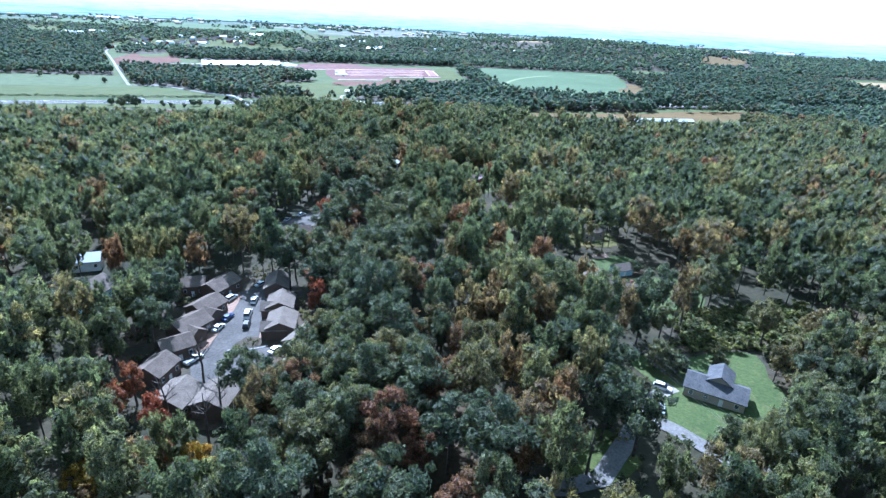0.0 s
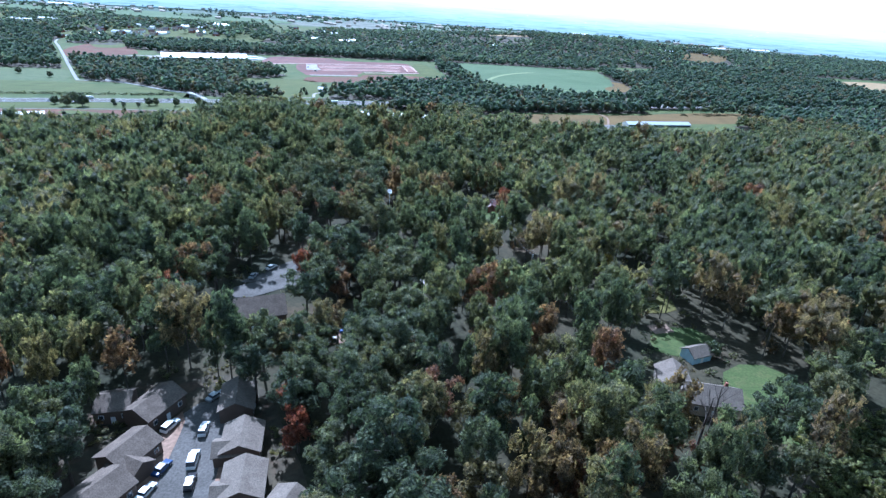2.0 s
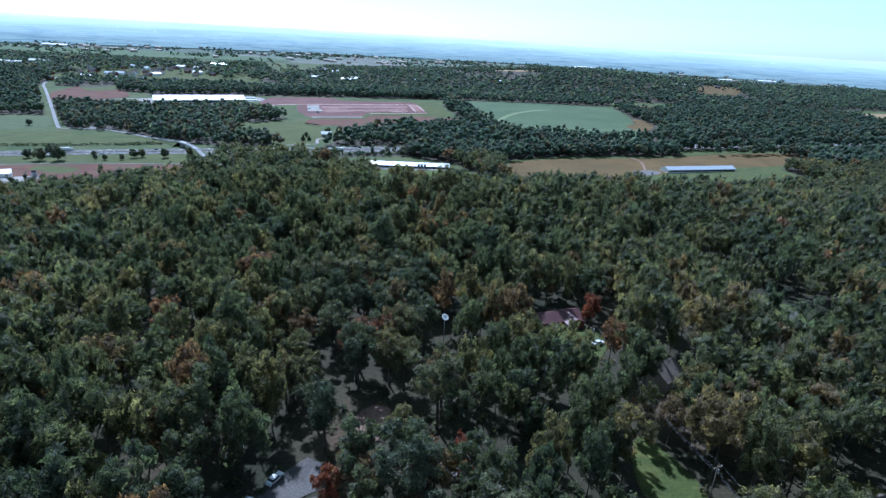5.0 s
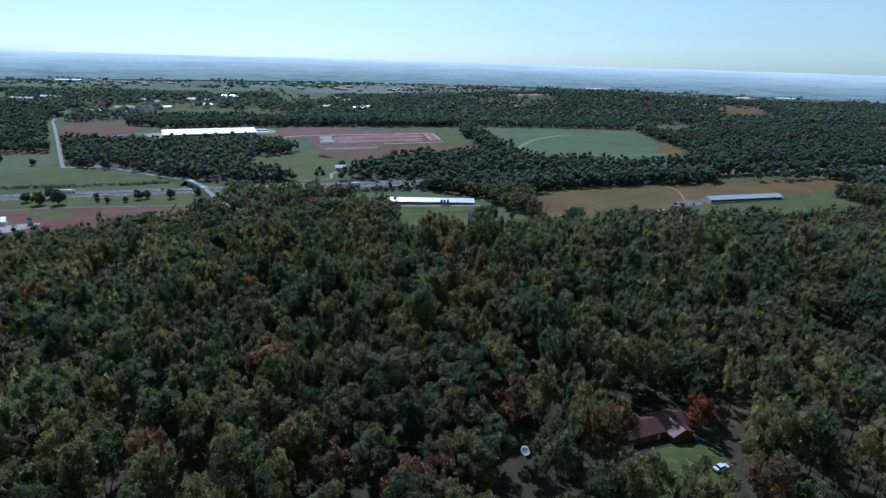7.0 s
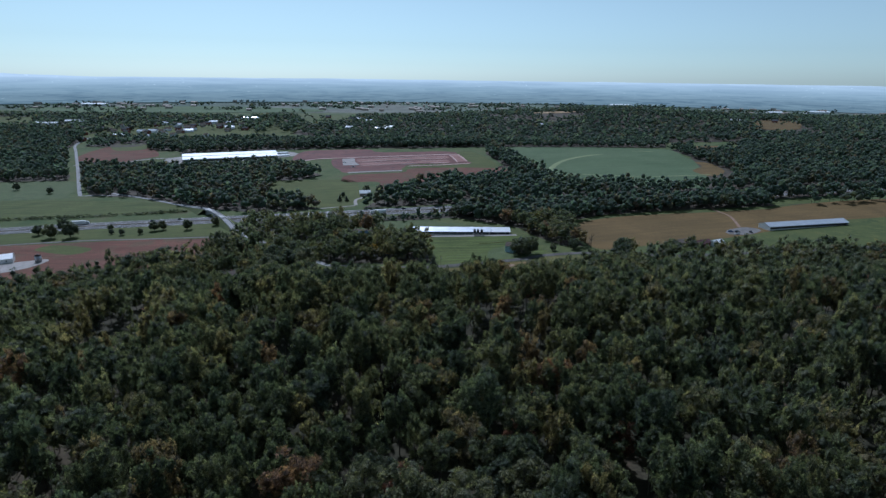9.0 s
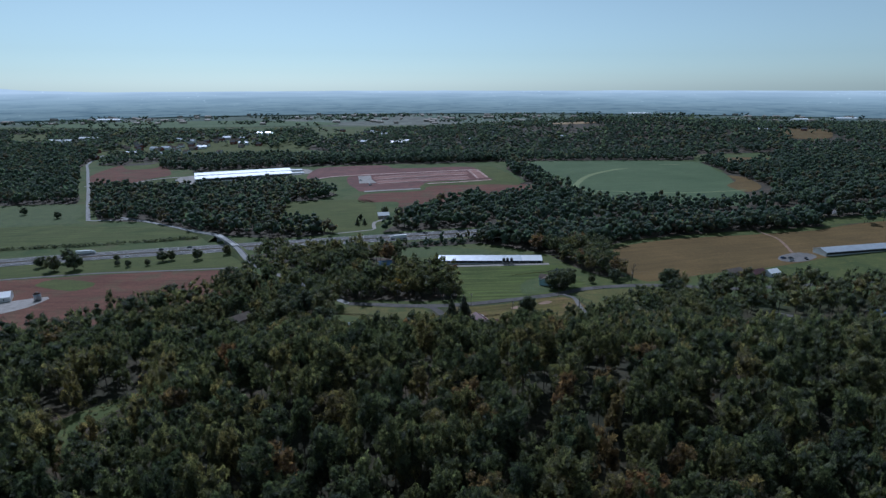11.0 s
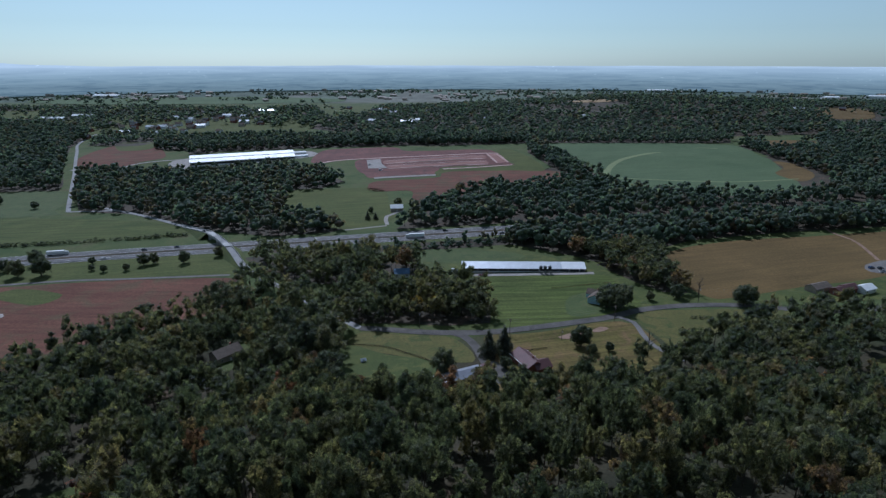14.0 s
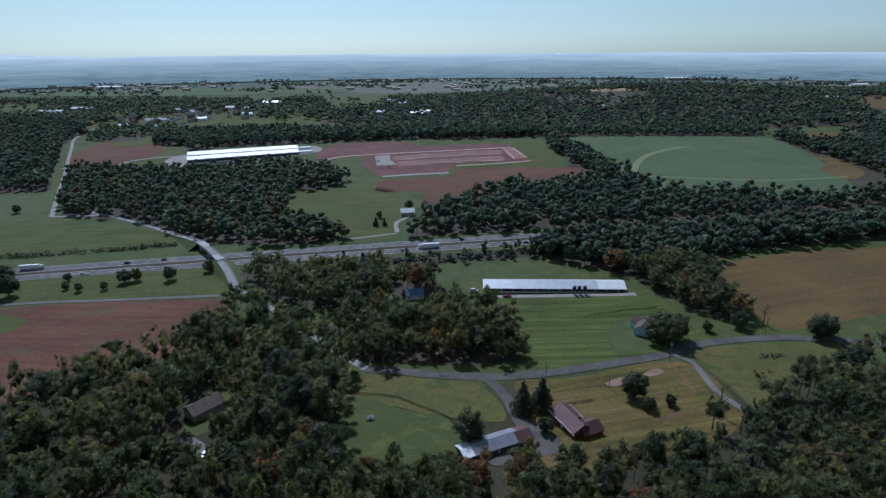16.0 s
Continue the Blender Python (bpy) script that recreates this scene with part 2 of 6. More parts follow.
M = dict(
    litter=surface("forest_floor", (0.034, 0.033, 0.020), (0.070, 0.055, 0.033), 0.05, 0.8, third=(0.090, 0.060, 0.037)),
    grass=surface("mown_grass", (0.048, 0.068, 0.013), (0.077, 0.093, 0.019), 0.045, 1.5, third=(0.096, 0.104, 0.023)),
    lawn=surface("bright_lawn", (0.050, 0.074, 0.018), (0.074, 0.098, 0.026), 0.08, 1.5, third=(0.084, 0.096, 0.030)),
    dry=surface("dry_lawn", (0.080, 0.082, 0.017), (0.122, 0.106, 0.027), 0.05, 1.0, third=(0.064, 0.077, 0.016)),
    striped=row_crop("striped_lawn", (0.086, 0.080, 0.018), (0.140, 0.104, 0.034), 15, 3.4, third=(0.150, 0.098, 0.044), big=0.03, contrast=0.30),
    hay=row_crop("hay_meadow", (0.060, 0.082, 0.017), (0.090, 0.110, 0.026), 3, 3.2, third=(0.080, 0.100, 0.024), contrast=0.4),
    pasture=row_crop("pasture", (0.066, 0.082, 0.022), (0.094, 0.104, 0.030), 12, 5.0, contrast=0.15),
    corn=row_crop("green_field", (0.062, 0.080, 0.022), (0.088, 0.100, 0.030), 6, 4.5, contrast=0.22),
    soy=row_crop("soybean_field", (0.076, 0.112, 0.050), (0.098, 0.134, 0.062), 10, 6.0, big=0.008, contrast=0.1),
    soypale=surface("field_margin", (0.15, 0.20, 0.08), (0.20, 0.22, 0.10), 0.02, 0.5),
    red=row_crop("red_stubble", (0.108, 0.048, 0.031), (0.150, 0.070, 0.044), -4, 4.0, third=(0.105, 0.078, 0.042), contrast=0.2),
    tan=row_crop("ripe_field", (0.106, 0.072, 0.025), (0.144, 0.095, 0.034), 14, 5.0, contrast=0.15),
    orange=surface("ripe_far_field", (0.24, 0.17, 0.08), (0.30, 0.205, 0.10), 0.02, 0.3),
    earth=surface("bare_red_earth", (0.105, 0.042, 0.033), (0.160, 0.066, 0.050), 0.03, 0.5, third=(0.095, 0.044, 0.036)),
    pink_earth=surface("pink_graded_earth", (0.20, 0.095, 0.075), (0.27, 0.145, 0.115), 0.05, 0.5),
    pale_earth=surface("pale_spoil", (0.36, 0.23, 0.19), (0.52, 0.38, 0.33), 0.04, 0.5),
    gravel=surface("gravel", (0.24, 0.22, 0.195), (0.34, 0.315, 0.285), 0.2, 2.5),
    clay=surface("clay_clearing", (0.20, 0.125, 0.085), (0.28, 0.19, 0.135), 0.15, 1.2),
    asphalt=surface("worn_asphalt", (0.090, 0.084, 0.076), (0.136, 0.127, 0.116), 0.12, 2.0, rough=0.95, spec=0.08, bump=0.1),
    lane=surface("pale_asphalt", (0.150, 0.142, 0.131), (0.205, 0.194, 0.181), 0.15, 2.0, rough=0.95, spec=0.08, bump=0.1),
    overlane=surface("pale_concrete_road", (0.26, 0.255, 0.245), (0.34, 0.335, 0.325), 0.15, 2.0, rough=0.95, spec=0.08, bump=0.1),
    motorway=surface("motorway_concrete", (0.13, 0.127, 0.123), (0.18, 0.176, 0.171), 0.1, 2.0, rough=0.95, spec=0.08, bump=0.1),
    paint=plain("road_paint", (0.75, 0.75, 0.72), 0.6),
    bark=surface("bark", (0.055, 0.045, 0.036), (0.135, 0.115, 0.095), 0.8, 5.0),
    shingle=surface("grey_shingle", (0.118, 0.096, 0.078), (0.168, 0.136, 0.110), 0.5, 3.5, rough=0.95, bump=0.3, spec=0.08),
    shingle2=surface("brown_shingle", (0.145, 0.120, 0.098), (0.195, 0.165, 0.136), 0.5, 3.5, rough=0.95, bump=0.3, spec=0.08),
    slate=surface("slate_shingle", (0.082, 0.083, 0.086), (0.120, 0.120, 0.122), 0.5, 3.5, rough=0.95, bump=0.3, spec=0.08),
    maroon=ribbed("maroon_metal_roof", (0.095, 0.038, 0.036), 0.55, 0.1, 0.5),
    siding=ribbed("tan_siding", (0.36, 0.30, 0.24), 0.7, 0.0, 0.2, 90),
    darkside=ribbed("brown_siding", (0.105, 0.075, 0.055), 0.7, 0.0, 0.2, 90),
    white=plain("white_paint", (0.78, 0.78, 0.76), 0.5, vary=0.08),
    bluewall=plain("pale_blue_siding", (0.42, 0.58, 0.66), 0.6, vary=0.1),
    brick=surface("red_brick", (0.20, 0.075, 0.052), (0.27, 0.12, 0.085), 0.4, 4.0),
    whiteroof=ribbed("white_metal_roof", (0.80, 0.81, 0.80), 0.30, 0.0, 0.6, vary=0.06),
    barnroof=ribbed("galvanised_roof", (0.50, 0.53, 0.56), 0.42, 0.25, 0.6, vary=0.1),
    blueroof=plain("blue_metal_roof", (0.12, 0.19, 0.29), 0.6, 0.1),
    grayroof=ribbed("grey_metal_roof", (0.22, 0.23, 0.26), 0.5, 0.2, 0.5),
    dark=plain("dark_opening", (0.03, 0.03, 0.035), 0.5),
    glass=plain("window_glass", (0.05, 0.06, 0.075), 0.08, spec=0.8, vary=0.1),
    tyre=plain("tyre", (0.02, 0.02, 0.02), 0.8),
    rim=plain("wheel_rim", (0.45, 0.45, 0.46), 0.35, 0.8),
    steel=plain("galvanised_steel", (0.42, 0.43, 0.44), 0.45, 0.7),
    plank=surface("brown_boards", (0.26, 0.17, 0.12), (0.36, 0.26, 0.19), 1.5, 6.0),
    fence=surface("dark_fence_timber", (0.040, 0.030, 0.022), (0.070, 0.055, 0.042), 1.5, 6.0),
    wood=surface("weathered_timber", (0.12, 0.09, 0.065), (0.20, 0.16, 0.12), 1.5, 6.0),
    concrete=surface("concrete", (0.36, 0.35, 0.33), (0.48, 0.47, 0.45), 0.3, 2.0),
    cable=plain("cable", (0.20, 0.20, 0.21), 0.5),
    leafwood=leaf("woodland_leaves", False),
    spray=leaf("woodland_sprays", False, thin=0.54, holes=0.46),
    leafscrub=leaf("scrub_leaves", False, stops=[(0, (0.105, 0.130, 0.050)), (0.5, (0.140, 0.160, 0.060)), (1, (0.175, 0.170, 0.070))]),
    # far woods: haze painted in by bluish colour, sheen and low contrast
    leafhazed=leaf("hazed_wood_leaves", False, sheen=0.22, thin=0.62, grain=0.3, vary=0.35, gloss=0.05, stops=HAZED_STOPS),
)
CARCOL = dict(white=plain("white_car_paint", (0.62, 0.63, 0.63), 0.4, vary=0.04), silver=plain("silver_car_paint", (0.45, 0.47, 0.49), 0.3, 0.5, vary=0.04),
              blue=plain("blue_car_paint", (0.03, 0.06, 0.16), 0.25, vary=0.04), black=plain("black_car_paint", (0.02, 0.02, 0.024), 0.25, vary=0.04),
              red=plain("red_car_paint", (0.30, 0.02, 0.02), 0.25, vary=0.04))

# ---- ground ----
KY = [-900, 100, 230, 320, 420, 470, 520, 580, 640, 700, 800, 1150, 1250, 1450, 1600, 1800, 2200, 3000, 4000, 5000, 6000]
KZ = [40, 46, 44, 40, 31, 25, 17, 9, 4, 1, 0, 2, 6, 8, 10, 16, 22, 25, 40, 45, 45]


def height(x, y):
    """Height of the land: a wooded ridge, a flat valley, low hills and a far plain that rises to the skyline."""
    x, y = np.asarray(x, float), np.asarray(y, float)
    z = np.interp(y, KY, KZ)
    z = z + 0.0157 * np.clip(x + 30, -870, 930) * np.clip((2400 - y) / 950, 0, 1)
    z = z + 15.0 * np.exp(-((y - 482) / 58) ** 2) * np.clip((x + 190) / 50, 0, 1) * np.interp(x, (60, 210), (1.0, 0.5))
    z = z + 34 * np.exp(-((x - 420) / 420) ** 2 - ((y - 1850) / 260) ** 2)
    z = z + 14 * np.exp(-((x + 560) / 380) ** 2 - ((y - 1800) / 200) ** 2)
    return z


def hz(x, y):
    return float(height(x, y))


def mesh_from(name, verts, tris, mats, mat_index=None, tint=None, smooth=False):
    """A mesh from arrays of points and triangles."""
    me = bpy.data.meshes.new(name)
    verts, tris = np.asarray(verts, np.float32), np.asarray(tris, np.int32)
    me.vertices.add(len(verts))
    me.vertices.foreach_set("co", verts.ravel())
    me.loops.add(tris.size)
    me.loops.foreach_set("vertex_index", tris.ravel())
    me.polygons.add(len(tris))
    me.polygons.foreach_set("loop_start", np.arange(0, tris.size, 3, dtype=np.int32))
    for m in mats:
        me.materials.append(m)
    if mat_index is not None:
        me.polygons.foreach_set("material_index", np.asarray(mat_index, np.int32))
    me.polygons.foreach_set("use_smooth", np.full(len(tris), smooth, dtype=bool) if isinstance(smooth, bool) else np.asarray(smooth, bool))
    if tint is not None:
        me.attributes.new("tint", "FLOAT", "POINT").data.foreach_set("value", np.asarray(tint, np.float32))
    me.update(calc_edges=True)
    return me


def build_ground():
    xs = np.unique(np.concatenate([np.arange(-600, 601, 20), np.arange(-2000, 2001, 80), np.linspace(-6500, 6500, 66), (-900, 900)]))
    ys = np.unique(np.concatenate([np.arange(-900, 1460, 20), np.array(KY), np.arange(1460, 2400, 40), np.arange(2400, 6001, 120)]))
    gx, gy = np.meshgrid(xs, ys)
    v = np.stack([gx, gy, height(gx, gy)], -1).reshape(-1, 3)
    i = np.arange(len(v)).reshape(gx.shape)
    a, b, c, d = i[:-1, :-1].ravel(), i[:-1, 1:].ravel(), i[1:, 1:].ravel(), i[1:, :-1].ravel()
    tris = np.concatenate([np.stack([a, b, c], 1), np.stack([a, c, d], 1)])
    m, nt, bsdf, link = nodes_of("land")
    p = place_of(nt)
    floor = ramp(nt, noise_tex(nt, 0.03, 6, p, 0.6), [(0.35, (0.030, 0.032, 0.018)), (0.6, (0.056, 0.048, 0.028)), (0.75, (0.088, 0.060, 0.036))])
    vor = nt.nodes.new("ShaderNodeTexVoronoi")
    vor.inputs["Scale"].default_value = 1.0
    link(place_of(nt, (0.0042, 0.0024, 0), 8), vor.inputs["Vector"])
    cells = nt.nodes.new("ShaderNodeSeparateColor")
    link(vor.outputs["Color"], cells.inputs["Color"])
    valley = nt.nodes.new("ShaderNodeMapRange")
    valley.inputs["From Min"].default_value, valley.inputs["From Max"].default_value = 620, 680
    sep = nt.nodes.new("ShaderNodeSeparateXYZ")
    link(p, sep.inputs["Vector"])
    link(sep.outputs["Y"], valley.inputs["Value"])
    grassy = ramp(nt, noise_tex(nt, 0.025, 6, p, 0.8), [(0.3, (0.050, 0.078, 0.024)), (0.55, (0.085, 0.105, 0.036)), (0.75, (0.105, 0.092, 0.046))])
    floor = mixed(nt, floor, grassy, valley.outputs["Result"])
    # field patchwork of the far plain, its colours muted and blued as haze
    hazed_crops = ramp(nt, cells.outputs["Red"], [(0.0, (0.085, 0.118, 0.090)), (0.2, (0.115, 0.150, 0.108)), (0.36, (0.150, 0.160, 0.125)),
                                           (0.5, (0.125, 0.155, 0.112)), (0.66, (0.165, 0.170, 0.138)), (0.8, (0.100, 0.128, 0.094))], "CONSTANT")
    hazed_crops = mixed(nt, hazed_crops, ramp(nt, noise_tex(nt, 0.02, 6, p), [(0.3, (0.6, 0.62, 0.6)), (0.7, (1.2, 1.2, 1.2))]), 1.0, "MULTIPLY")
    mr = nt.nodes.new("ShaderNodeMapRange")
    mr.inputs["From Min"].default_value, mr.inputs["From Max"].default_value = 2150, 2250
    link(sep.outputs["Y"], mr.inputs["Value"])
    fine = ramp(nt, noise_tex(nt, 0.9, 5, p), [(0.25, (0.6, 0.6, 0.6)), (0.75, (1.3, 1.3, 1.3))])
    col = mixed(nt, mixed(nt, floor, hazed_crops, mr.outputs["Result"]), fine, 1.0, "MULTIPLY")
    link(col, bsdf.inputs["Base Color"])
    bsdf.inputs["Roughness"].default_value, bsdf.inputs["Specular IOR Level"].default_value = 0.95, 0.2
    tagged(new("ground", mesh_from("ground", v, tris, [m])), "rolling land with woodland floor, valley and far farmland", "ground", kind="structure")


build_ground()


def build_backdrop():
    """Glowing backdrop of hills where the far plain fades out, haze painted in, near the edge of sight."""
    rad, bm, prev = 3000.0, bmesh.new(), None
    for k in range(161):
        a = radians(-62 + 124 * k / 160)
        top = 127 + 4 * noise.noise((a * 3.0, 0, 2)) + 2 * noise.noise((a * 19.0, 4, 2)) + 35 * math.exp(-((math.degrees(a) + 40) / 5.0) ** 2)
        col = [bm.verts.new((rad * math.sin(a), rad * math.cos(a), z)) for z in (0, 40, 90, top)]
        if prev:
            for j in range(3):
                bm.faces.new((prev[j], col[j], col[j + 1], prev[j + 1]))
        prev = col
    me = bpy.data.meshes.new("backdrop")
    bm.to_mesh(me)
    bm.free()
    m, nt, bsdf, link = nodes_of("hazed_distance")
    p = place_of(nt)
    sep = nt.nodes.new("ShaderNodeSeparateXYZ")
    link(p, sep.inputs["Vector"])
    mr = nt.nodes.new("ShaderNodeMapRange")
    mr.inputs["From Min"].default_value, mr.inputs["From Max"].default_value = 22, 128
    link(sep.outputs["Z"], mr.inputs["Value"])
    # haze painted into the glow, paler towards the skyline
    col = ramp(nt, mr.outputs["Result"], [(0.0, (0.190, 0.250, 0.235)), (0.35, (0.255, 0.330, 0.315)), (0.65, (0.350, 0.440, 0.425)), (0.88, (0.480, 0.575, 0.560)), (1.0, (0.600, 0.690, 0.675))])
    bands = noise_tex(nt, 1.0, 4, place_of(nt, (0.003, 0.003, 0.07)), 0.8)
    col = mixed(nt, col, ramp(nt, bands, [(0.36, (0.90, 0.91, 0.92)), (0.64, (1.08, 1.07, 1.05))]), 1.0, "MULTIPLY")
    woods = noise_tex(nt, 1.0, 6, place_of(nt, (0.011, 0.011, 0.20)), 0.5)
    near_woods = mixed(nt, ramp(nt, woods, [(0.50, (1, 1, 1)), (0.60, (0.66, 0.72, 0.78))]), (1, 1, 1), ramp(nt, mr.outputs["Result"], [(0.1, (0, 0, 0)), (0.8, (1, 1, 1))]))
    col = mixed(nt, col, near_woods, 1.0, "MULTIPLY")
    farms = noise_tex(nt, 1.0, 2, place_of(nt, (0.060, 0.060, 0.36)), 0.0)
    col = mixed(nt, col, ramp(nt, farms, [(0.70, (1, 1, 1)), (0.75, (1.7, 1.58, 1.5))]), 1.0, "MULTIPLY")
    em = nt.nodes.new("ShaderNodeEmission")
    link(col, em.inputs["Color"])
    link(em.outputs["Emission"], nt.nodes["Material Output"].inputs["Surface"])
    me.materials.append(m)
    tagged(new("backdrop", me), "glowing backdrop of far plain and hills with painted haze", "backdrop", kind="structure")


build_backdrop()


def linked(name, bm, mat, smooth=False):
    me = bpy.data.meshes.new(name)
    bmesh.ops.recalc_face_normals(bm, faces=bm.faces)
    bm.to_mesh(me)
    bm.free()
    for m in (mat if isinstance(mat, (list, tuple)) else [mat]):
        me.materials.append(m)
    if smooth:
        me.polygons.foreach_set("use_smooth", np.ones(len(me.polygons), dtype=bool))
    return new(name, me)


def part(name, bm, mat, parent, label="", smooth=False):
    """One mesh object under a thing or a part."""
    ob = linked(name, bm, mat, smooth)
    ob.parent = parent
    return tagged(ob, label)


def rounded(points, closed, step):
    """A smooth line through plan points."""
    pts = [Vector(p) for p in points]
    n, out = len(pts), []
    for k in range(n if closed else n - 1):
        p0 = pts[(k - 1) % n] if closed or k else pts[0]
        p1, p2 = pts[k], pts[(k + 1) % n]
        p3 = pts[(k + 2) % n] if closed or k + 2 < n else pts[-1]
        m = max(2, int((p2 - p1).length / step))
        for j in range(m):
            s = j / m
            out.append(0.5 * ((2 * p1) + (p2 - p0) * s + (2 * p0 - 5 * p1 + 4 * p2 - p3) * s * s + (3 * p1 - p0 - 3 * p2 + p3) * s ** 3))
    if not closed:
        out.append(pts[-1])
    return out


COVERED, SITES, TREELESS = [], [], []          # mown or paved plan shapes, where houses stand, and fields without trees


def patch(name, points, mat, label, lift=0.12, soft=True, wobble=0.8, step=6.0, category="field", kind="structure"):
    """A piece of land cover draped on the ground."""
    if category in ("lawn", "road", "driveway", "terrace", "clearing") and name not in ("garden", "woodland_floor"):
        COVERED.append([tuple(p) for p in points])
    if name in ("field_red_far", "field_lane", "field_stubble", "site_earth", "site_grass", "field_soy", "field_pasture", "field_shed_back", "yard_gravel", "field_village", "field_east_strip"):
        TREELESS.append([tuple(p) for p in points])
    line = rounded(points, True, step) if soft else [Vector(p) for p in points]
    if wobble:
        line = [p + Vector((noise.noise((p.x * 0.11, p.y * 0.11, 3)), noise.noise((p.x * 0.11, p.y * 0.11, 9)))) * wobble for p in line]
    bm = bmesh.new()
    face = bm.faces.new([bm.verts.new((p.x, p.y, 0)) for p in line])
    bmesh.ops.triangulate(bm, faces=[face])
    lo, hi = min(p.y for p in line), max(p.y for p in line)
    xlo, xhi = min(p.x for p in line), max(p.x for p in line)
    cuts = [k for k in KY if lo < k < hi]
    if hi > 1440:
        cuts += list(np.arange(max(lo, 1440) + 1, hi, 40))
        for k in np.arange(xlo + 30, xhi, 60):
            bmesh.ops.bisect_plane(bm, geom=bm.verts[:] + bm.edges[:] + bm.faces[:], plane_co=(k, 0, 0), plane_no=(1, 0, 0))
    for k in cuts:
        bmesh.ops.bisect_plane(bm, geom=bm.verts[:] + bm.edges[:] + bm.faces[:], plane_co=(0, k, 0), plane_no=(0, 1, 0))
    for v in bm.verts:
        v.co.z = hz(v.co.x, v.co.y) + lift
    ob = linked(name, bm, mat)
    for poly in ob.data.polygons:
        if poly.normal.z < 0:
            poly.flip()
    return tagged(ob, label, category, kind=kind)


def ribbon(name, points, width, mat, label, lift=0.18, step=8.0, category="road", parent=None, rise=None, side=0.0, dash=None):
    """A strip along a smooth line: roads, kerb lines, paint."""
    line = rounded(points, False, step)
    bm = bmesh.new()
    rows, run = [], 0.0
    for k, p in enumerate(line):
        d = (line[min(k + 1, len(line) - 1)] - line[max(k - 1, 0)]).normalized()
        n = Vector((d.y, -d.x))
        if k:
            run += (p - line[k - 1]).length
        z = lift + (rise(p.x, p.y) if rise else 0.0)
        rows.append([bm.verts.new((*(p + n * (side + s * width / 2)), max(hz(p.x, p.y), hz(*(p + n * (side + s * width / 2)))) + z)) for s in (-1, 1)])
    for k in range(len(rows) - 1):
        if dash and k % 2:
            continue
        bm.faces.new((rows[k][0], rows[k][1], rows[k + 1][1], rows[k + 1][0]))
    ob = linked(name, bm, mat)
    for poly in ob.data.polygons:
        if poly.normal.z < 0:
            poly.flip()
    if parent:
        ob.parent = parent
        return tagged(ob, label)
    return tagged(ob, label, category, kind="structure")


HWY = [(-900, 655), (-640, 735), (-440, 789), (-300, 817), (-150, 845), (-28, 866), (200, 905), (600, 985), (1000, 1075)]
OVER = [(-480, 960), (-425, 930), (-379, 901), (-326, 860), (-296, 827), (-272, 796), (-251, 765), (-228, 742), (-201, 717), (-177, 691), (-160, 674), (-143, 657)]
LANE = [(-512, 945), (-538, 986), (-596, 1079), (-667, 1193), (-758, 1338), (-824, 1446), (-860, 1560)]
VALLEY = [(-143, 657), (-129, 655), (-105, 651), (-88, 650), (-60, 652), (2, 670), (31, 684), (66, 691), (104, 689), (140, 680), (220, 690), (330, 705)]


def lifted(x, y):
    """The overpass climbs to its bridge over the motorway."""
    return 6.0 * math.exp(-((x + 296) ** 2 + (y - 827) ** 2) / 55.0 ** 2)


# valley fields
patch("meadow", [(-210, 600), (-160, 640), (-90, 640), (40, 690), (200, 700), (380, 740), (420, 900), (100, 860), (-60, 860), (-250, 830), (-230, 740), (-200, 700)], M["grass"], "rough green meadow grass in the valley", 0.06)
patch("field_green", [(-900, 870), (-700, 905), (-542, 920), (-390, 900), (-335, 862), (-390, 845), (-473, 829), (-900, 700)], M["corn"], "long green crop field beside the motorway", 0.10)
patch("verge", [(-900, 630), (-560, 705), (-400, 738), (-258, 752), (-285, 800), (-340, 800), (-470, 770), (-900, 640)], M["pasture"], "grassy verge with young trees by the motorway", 0.10, wobble=0.4)
patch("field_red", [(-520, 690), (-396, 733), (-258, 746), (-240, 728), (-236, 688), (-262, 662), (-292, 640), (-318, 596), (-396, 530), (-560, 510)], M["red"], "harvested field of reddish brown stubble", 0.14)
patch("field_corner", [(-402, 726), (-362, 715), (-366, 697), (-384, 700), (-410, 712)], M["pasture"], "uncut green corner of a stubble field", 0.2)
patch("yard", [(-470, 640), (-400, 672), (-378, 682), (-374, 668), (-385, 645), (-440, 610)], M["gravel"], "gravel farmyard at the field's edge", 0.2)
patch("field_brown", [(80, 780), (92, 802), (150, 826), (229, 838), (330, 850), (330, 800), (230, 745), (152, 722), (100, 705), (80, 705), (72, 740)], M["tan"], "ripe brown crop field", 0.12)
patch("field_brown_far", [(262, 800), (330, 800), (420, 815), (520, 850), (500, 900), (380, 880), (290, 840)], M["tan"], "ripe brown crop field beyond a barn", 0.13)
patch("hayfield", [(-67, 748), (10, 750), (36, 731), (34, 695), (4, 675), (-30, 664), (-58, 658), (-62, 691)], M["hay"], "mown green hayfield in front of a barn", 0.14)
patch("lawn", [(-3, 712), (14, 712), (22, 690), (4, 678), (-16, 674), (-14, 700)], M["lawn"], "mown lawn round a pale blue house", 0.20, category="lawn")
patch("meadow_green", [(-166, 795), (-104, 811), (-38, 800), (-36, 783), (-90, 776)], M["lawn"], "bright green grass behind a long barn", 0.14)
patch("meadow_dry", [(-141, 652), (-118, 648), (-92, 645), (-80, 630), (-78, 612), (-100, 615), (-122, 622), (-146, 633)], M["dry"], "olive mown paddock", 0.14, wobble=0.3)
patch("paddock", [(-149, 632), (-122, 621), (-100, 614), (-94, 592), (-119, 572), (-136, 566)], M["grass"], "green paddock inside a rail fence", 0.16, wobble=0.3)
